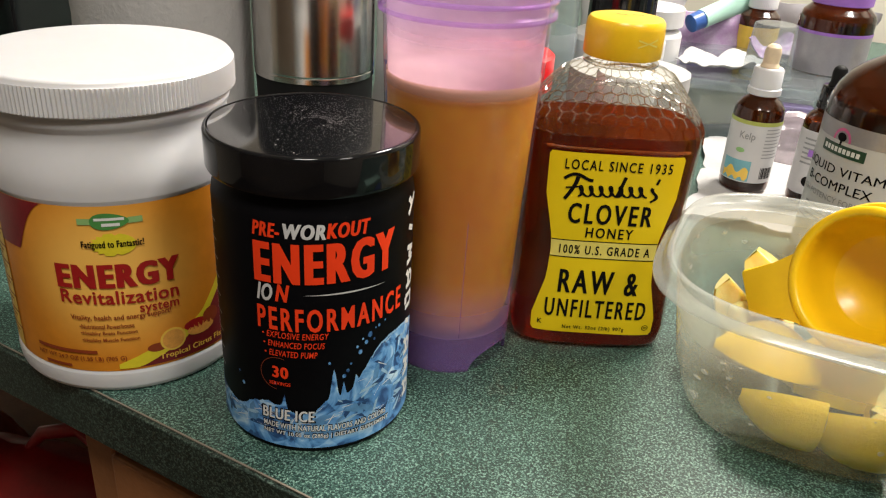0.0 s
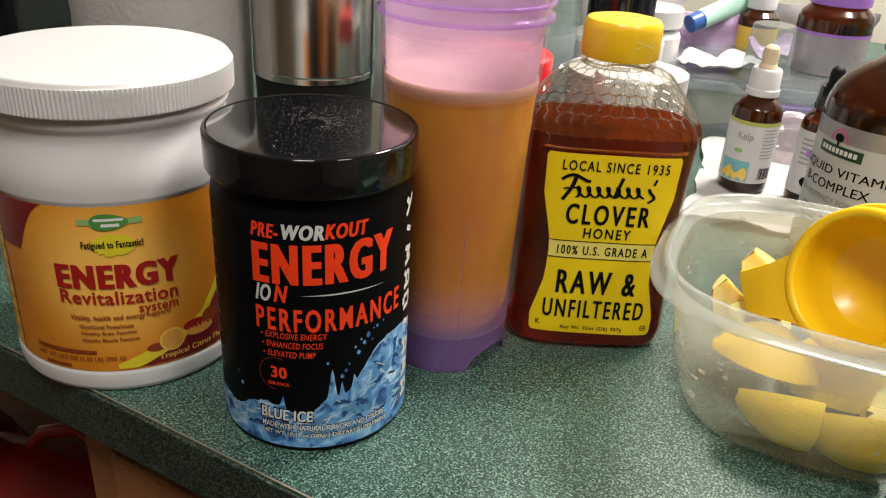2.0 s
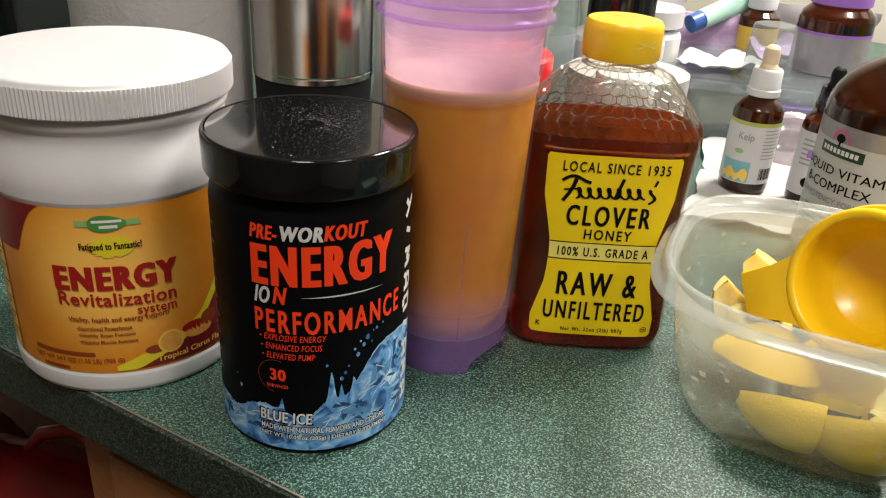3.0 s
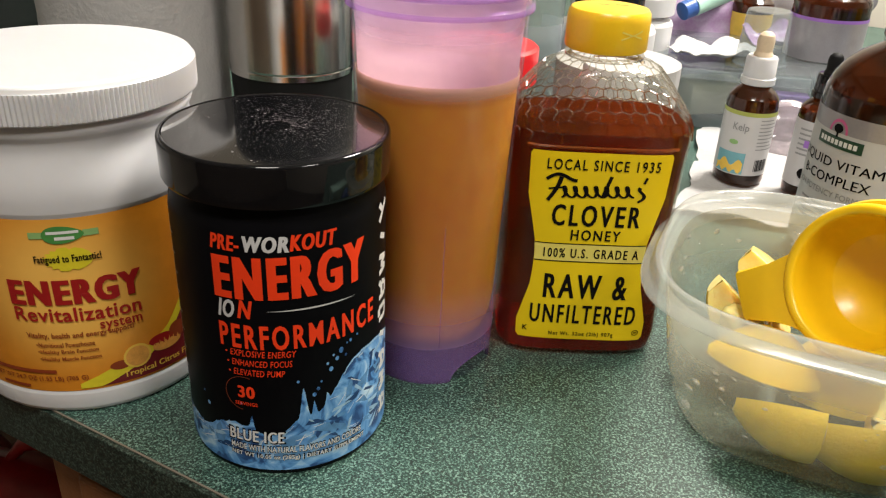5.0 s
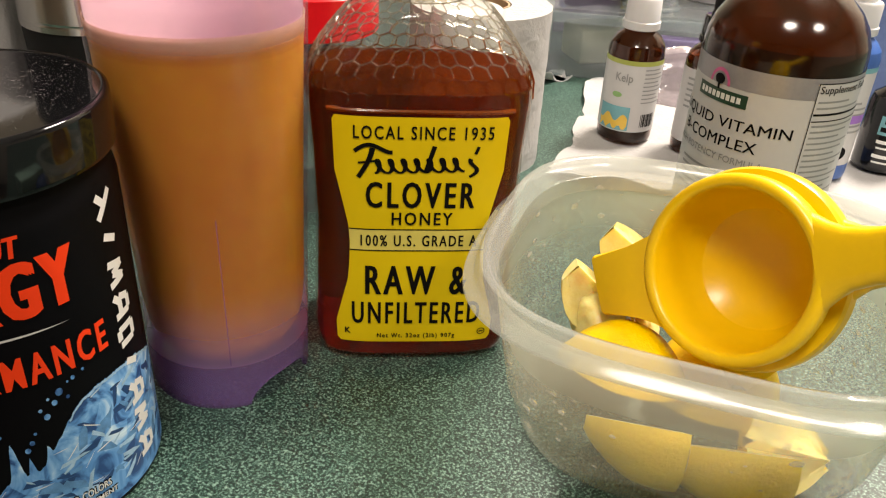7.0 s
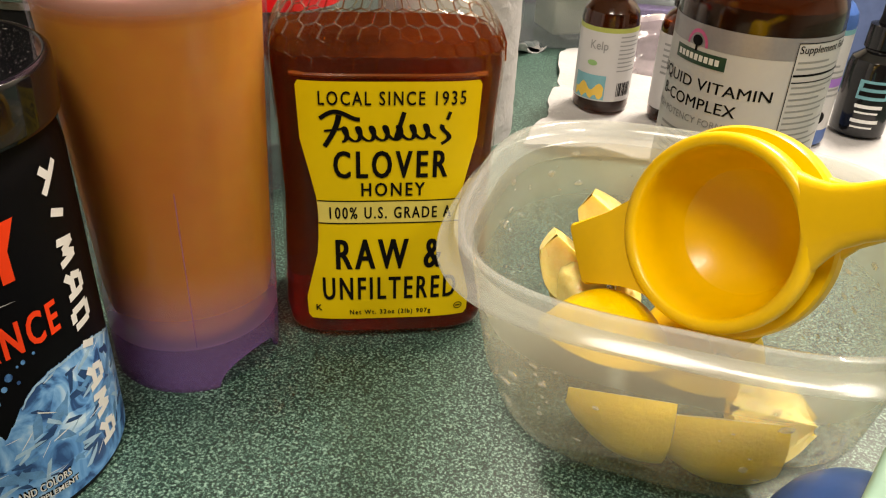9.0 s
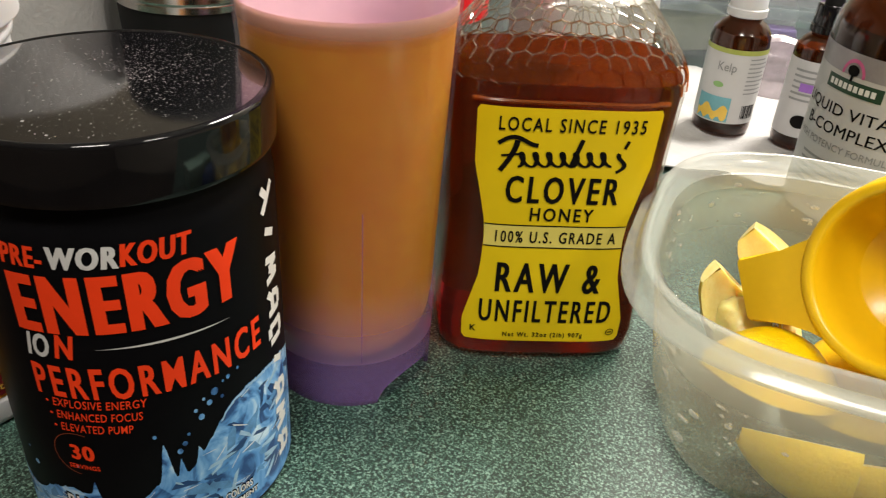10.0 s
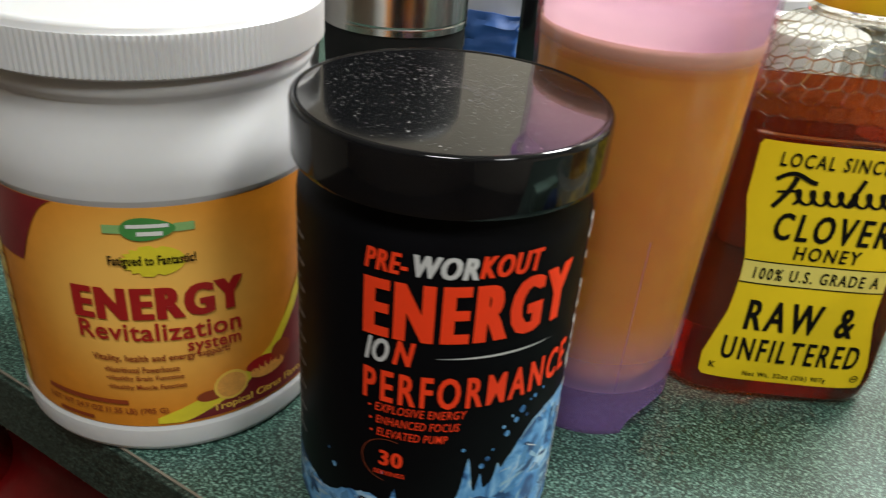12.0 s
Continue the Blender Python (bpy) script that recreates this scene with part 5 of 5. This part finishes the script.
def roll(name, m, r, core, h, label, dimple):
    b = thing(name, m, label, "paper roll")
    k, rows = 96, 40
    rings = [circle(core, 0.0, k), circle(r * 0.985, 0.0, k)]
    for i in range(rows + 1):
        z = h * i / rows
        rings.append([((r + dimple * noise.noise((9 * math.cos(2 * math.pi * j / k), 9 * math.sin(2 * math.pi * j / k), z * 130))) * math.cos(2 * math.pi * j / k), (r + dimple * noise.noise((9 * math.cos(2 * math.pi * j / k), 9 * math.sin(2 * math.pi * j / k), z * 130))) * math.sin(2 * math.pi * j / k), z) for j in range(k)])
    rings += [circle(r * 0.985, h, k), circle(core + 0.001, h, k), circle(core + 0.001, 0.0, k)]
    part("paper", loft(rings, False, False), PAPER, b, "white embossed paper")
    part("core", lathe([(core, 0.0), (core, h), (core - 0.0015, h), (core - 0.0015, 0.0)], 48, False, False), CARD, b, "cardboard core")
    return b


roll("kitchen_roll", at(-0.2285, 0.7002, 0.0), 0.0712, 0.021, 0.28, "upright roll of white embossed kitchen paper", 0.0009)
roll("toilet_roll", at(0.1625, 0.6730, 0.0), 0.0495, 0.020, 0.112, "standing white toilet paper roll with brown core", 0.0006)


def tumbler():
    b = thing("steel_tumbler", at(-0.1013, 0.6923, 0), "brushed steel tumbler with black rubber base", "tumbler")
    part("base", lathe([(0.040, 0.0), (0.0440, 0.001), (0.0455, 0.004), (0.0478, 0.05), (0.0492, 0.088), (0.0490, 0.0915)], 72), RUBBERBLACK, b, "black rubber base")
    part("shell", lathe([(0.0486, 0.0915), (0.0502, 0.0920), (0.0503, 0.0960), (0.0499, 0.0968), (0.0503, 0.098), (0.0505, 0.185), (0.0500, 0.188)], 96), STEEL, b, "brushed steel wall")
    part("lid", lathe([(0.0490, 0.1882), (0.0512, 0.189), (0.0515, 0.200), (0.0500, 0.280), (0.046, 0.288), (0.0001, 0.288)], 72), RUBBERBLACK, b)


tumbler()


def jar(name, m, r, h, cap_r, cap_h, body, cap, label, category, band=None, collar=0.72, neck=0.012):
    b = thing(name, m, label, category)
    part("body", lathe([(r * 0.88, 0), (r * 0.98, 0.0015), (r, 0.005), (r, h), (r * 0.95, h + neck * 0.35), (r * collar, h + neck * 0.85), (r * collar * 0.97, h + neck)], 56), body, b)
    rings = []
    z = h + neck * 0.9
    for q, zz, rib in ((cap_r * 0.95, 0, 0), (cap_r, 0.001, 1), (cap_r, cap_h - 0.002, 1), (cap_r * 0.95, cap_h, 0), (0.0001, cap_h + 0.0003, 0)):
        rings.append([((q + (0.0004 if rib and i % 2 else 0)) * math.cos(2 * math.pi * i / 100), (q + (0.0004 if rib and i % 2 else 0)) * math.sin(2 * math.pi * i / 100), z + zz) for i in range(100)])
    part("cap", loft(rings), cap, b)
    if band:
        lo, hi, mt = band
        part("label", wrapped(strip(spread(-r * 2.6, r * 2.6, 60), lambda x: lo, lambda x: hi), r, 0.0003), mt, b)
    return b


def storage_box(m, sx, sy, sz, label):
    b = thing("storage_box", m, label, "storage box")
    t = 0.002
    for w, d, x, y in ((sx, t, 0, -sy / 2 + t / 2), (sx, t, 0, sy / 2 - t / 2), (t, sy - 2 * t, -sx / 2 + t / 2, 0), (t, sy - 2 * t, sx / 2 - t / 2, 0)):
        part("wall", box(w, d, sz, 0.0006, pose(x, y, 0.0005)), BOX, b, smooth=False)
    part("bottom", box(sx, sy, 0.002, 0.0005), BOX, b, smooth=False)
    part("lid", box(sx + 0.008, sy + 0.008, 0.006, 0.0015, pose(0, 0, sz + 0.001)), BOX, b, smooth=False)
    part("lip", box(sx + 0.012, 0.004, 0.010, 0.001, pose(0, -sy / 2 - 0.006, sz - 0.006)), BOX, b, smooth=False)
    return b


# bright red pouch and clear bottle behind the honey
def pouch(name, m, w, h, d, material, label, category, seed):
    rings = []
    for i in range(15):
        u = i / 14
        t = d * (1 - u) ** 0.6 + 0.0012
        ww = w * (1 - 0.10 * math.sin(math.pi * u)) * (1 + 0.03 * noise.noise((u * 6, seed, 1)))
        rings.append([(x + 0.003 * noise.noise((x * 60, y * 60, u * 9 + seed)), y + 0.004 * noise.noise((x * 40, u * 7, seed)), u * h + 0.004 * u * noise.noise((x * 35, seed, 2))) for x, y, z in superring(ww / 2, t / 2, 2.6, 0, 48)])
    ob = part(name, loft(rings), material)
    ob.matrix_world = m
    return tagged(ob, label, category)


red_tub = jar("red_tub", at(0.048, 0.602, 0), 0.038, 0.098, 0.0400, 0.026, BOX, REDFILM, "clear plastic tub with a bright red screw lid", "tub")
clear_bottle = jar("clear_bottle", at(0.095, 0.745, 0), 0.032, 0.150, 0.018, 0.018, BOX, WHITE, "clear plastic bottle with dark writing", "bottle", (0.04, 0.13, clear("clear_label_film", (0.9, 0.93, 0.95), 0.35, (0.7, 0.76, 0.8), 0.2)), 0.5, 0.03)
part("lettering", wrapped(lettering("ZING", -0.042, 0.112, 0.050, 0.022, 0.2, 0.0, 0.10), 0.0325, 0.0005), INK, clear_bottle)
jar("white_bottle", at(0.141, 0.590, 0), 0.0230, 0.100, 0.0215, 0.020, WHITE, WHITE, "small white bottle with rounded cap", "bottle", None, 0.85, 0.006)
jar("white_jar", at(0.175, 0.790, 0), 0.045, 0.118, 0.0310, 0.035, WHITE, BLACK, "white jar with a tall black cap", "jar", None, 0.68, 0.012)
storage_box(at(0.400, 0.965, 0, 0, 0, -14), 0.24, 0.19, 0.062, "clear plastic storage box full of small packets")
storage_box(at(0.640, 0.865, 0, 0, 0, -14), 0.20, 0.17, 0.055, "clear plastic storage box with a flat lid")
for x, y, z, w, d, h, rz, mt, lb in ((0.34, 0.95, 0.004, 0.07, 0.05, 0.035, 10, BEIGE, "beige carton inside the clear box"), (0.43, 0.97, 0.004, 0.06, 0.06, 0.045, -20, LABELWHITE, "white packet inside the clear box"), (0.40, 0.92, 0.004, 0.08, 0.02, 0.03, -14, PURPLE, "purple packet inside the clear box"), (0.62, 0.86, 0.004, 0.10, 0.07, 0.035, -8, BEIGE, "beige packet inside the clear box")):
    ob = part("packet", box(w, d, h, 0.003), mt)
    ob.matrix_world = at(x, y, z, 0, 0, rz)
    tagged(ob, lb, "packet")
supplement = jar("supplement_bottle", at(0.462, 0.958, 0.0700, y0=0.965), 0.0410, 0.060, 0.0330, 0.024, AMBER, PURPLE, "amber supplement bottle with white label and purple cap", "bottle", (0.000, 0.043, LABELGREY), 0.74, 0.016)
part("label_stripe", wrapped(strip(spread(-0.10, 0.10, 50), lambda x: 0.043, lambda x: 0.0465), 0.0410, 0.0004), PURPLE, supplement, "purple stripe above the label")
jar("amber_bottle", at(0.425, 1.09, 0), 0.0260, 0.105, 0.0180, 0.020, AMBER, WHITE, "amber bottle with yellow label and white cap", "bottle", (0.03, 0.098, GOLD), 0.6, 0.016)
jar("clear_water_bottle", at(0.585, 0.985, 0), 0.034, 0.16, 0.016, 0.018, BOX, WHITE, "clear ribbed plastic water bottle", "bottle", None, 0.45, 0.04)
jar("yellow_bottle", at(0.560, 0.860, 0.064), 0.022, 0.055, 0.016, 0.016, YELLOW, BLACK, "small yellow bottle on the clear box", "bottle")
cup = thing("plastic_cup", at(0.372, 0.905, 0.0700, y0=0.965), "frosted plastic measuring cup turned upside down on the box", "cup")
part("wall", lathe([(0.0275, 0.0), (0.0282, 0.001), (0.0278, 0.003), (0.0262, 0.004), (0.0232, 0.054), (0.0222, 0.0565), (0.0205, 0.0572), (0.0001, 0.0574)], 56, False, True), BOX, cup)
part("rim_bead", lathe([(0.0272, 0.0002), (0.0290, 0.0004), (0.0292, 0.0022), (0.0276, 0.0026)], 56, False, False), BOX, cup)
jar("white_cream_jar", at(0.255, 0.985, 0), 0.038, 0.095, 0.0370, 0.022, WHITE, WHITE, "white cream jar with a wide lid", "jar")
crumpled_sheet("tissue", at(0.335, 0.945, 0.0700, 0, 0, 20, y0=0.965), 0.10, 0.07, 0.008, 21.0, "crumpled white tissue on the clear box", PAPER, 40, 40, 0.3)
crumpled_sheet("tissue", at(0.420, 1.010, 0.0700, 0, 0, -10, y0=0.965), 0.06, 0.05, 0.020, 33.0, "crumpled lilac tissue on the clear box", LILAC, 30, 30, 0.3)


def toothbrush_tube(m, label):
    b = thing("cosmetic_tube", m, label, "tube")
    rings = []
    for i in range(12):
        u = i / 11
        rings.append(superring(0.012 + 0.004 * u, 0.012 * (1 - u) + 0.0008, 2.2, 0.018 + 0.085 * u, 32))
    part("body", loft(rings), TEAL, b, "pale teal tube")
    part("cap", lathe([(0.010, 0), (0.0115, 0.001), (0.0118, 0.017), (0.0115, 0.018)], 32), BLUE, b, "blue cap")


toothbrush_tube(at(0.325, 1.060, 0.098, 0, 72, 25), "pale teal cosmetic tube with a blue cap")
pouch("crinkled_bag", at(0.385, 0.800, 0, 0, 0, -12), 0.11, 0.050, 0.045, CRINKLE, "crinkled clear plastic bag with a pinkish sheen", "bag", 17)
pouch("purple_pouch", at(0.350, 1.105, 0, 0, 0, -10), 0.13, 0.108, 0.05, LILAC, "greyish lilac plastic pouch standing behind the clear box", "pouch", 2)
pouch("white_pouch", at(0.27, 1.16, 0, 0, 0, -20), 0.15, 0.13, 0.05, LABELWHITE, "white plastic pouch leaning at the back", "pouch", 5)
pouch("grey_pouch", at(0.52, 1.14, 0, 0, 0, -30), 0.16, 0.12, 0.05, LABELGREY, "grey plastic pouch at the back of the worktop", "pouch", 7)
pouch("blue_bag", at(0.555, 0.715, 0, 0, 0, -50), 0.20, 0.17, 0.05, LIGHTBLUE, "blue fabric bag standing beside the bottles", "bag", 8)
pouch("white_bag", at(-0.030, 0.965, 0, 0, 0, -15), 0.09, 0.15, 0.03, LABELWHITE, "white printed bag behind the tumbler", "bag", 11)
pouch("navy_pouch", at(-0.028, 0.930, 0, 0, 0, -15), 0.06, 0.055, 0.02, BLUE, "dark blue pouch in front of the white bag", "pouch", 13)
black_case = thing("black_case", at(0.030, 0.885, 0, 0, 0, -8), "tall black plastic case standing on the worktop", "case")
part("body", box(0.065, 0.05, 0.20, 0.004), BLACK, black_case)
coffee = thing("coffee_maker", at(-0.505, 0.960, 0, 0, 0, -12), "black plastic coffee maker with grey lower trim", "coffee maker")
part("body", box(0.20, 0.20, 0.30, 0.012, pose(0, 0, 0.072)), BLACK, coffee)
part("base", box(0.21, 0.22, 0.070, 0.010), surf("dark_grey_plastic", (0.06, 0.055, 0.06), 0.4), coffee, "dark grey base")

# red bags in the open bay under the worktop
for k, (x, y, z, w, h, d, rz) in enumerate(((-0.40, 0.14, -0.3535, 0.22, 0.080, 0.16, 12), (-0.55, 0.12, -0.3535, 0.20, 0.095, 0.14, -18), (-0.30, 0.30, -0.3535, 0.22, 0.12, 0.10, 30))):
    bag = pouch("red_bag", on_counter(x, y, z, rz), w, h, d, REDDARK, "crumpled shiny dark red plastic bag in the open bay", "bag", 20 + k)
    part("handle", tube([(-w * 0.22, 0, h * 0.93), (-w * 0.16, 0.01, h * 1.15), (0, 0.02, h * 1.25), (w * 0.16, 0.01, h * 1.15), (w * 0.22, 0, h * 0.93)], [0.004, 0.007, 0.008, 0.007, 0.004], 10), REDDARK, bag, "twisted red plastic loop")


# mint plastic container with a blue dome at the near corner
mint = thing("plastic_container", at(0.229, 0.254, 0.0), "pale mint plastic container with a rounded blue end", "container")
part("dome", lathe([(0.026, 0.0), (0.0295, 0.003), (0.0300, 0.010), (0.0292, 0.017), (0.0262, 0.0246), (0.0212, 0.0312), (0.0140, 0.0365), (0.0065, 0.0393), (0.0001, 0.0400)], 64), BLUE, mint, "smooth blue dome")
part("body", box(0.090, 0.050, 0.0500, 0.003, pose(-0.0075, -0.0338, 0, 0, 0, 43.5)), TEAL, mint, "pale mint body")
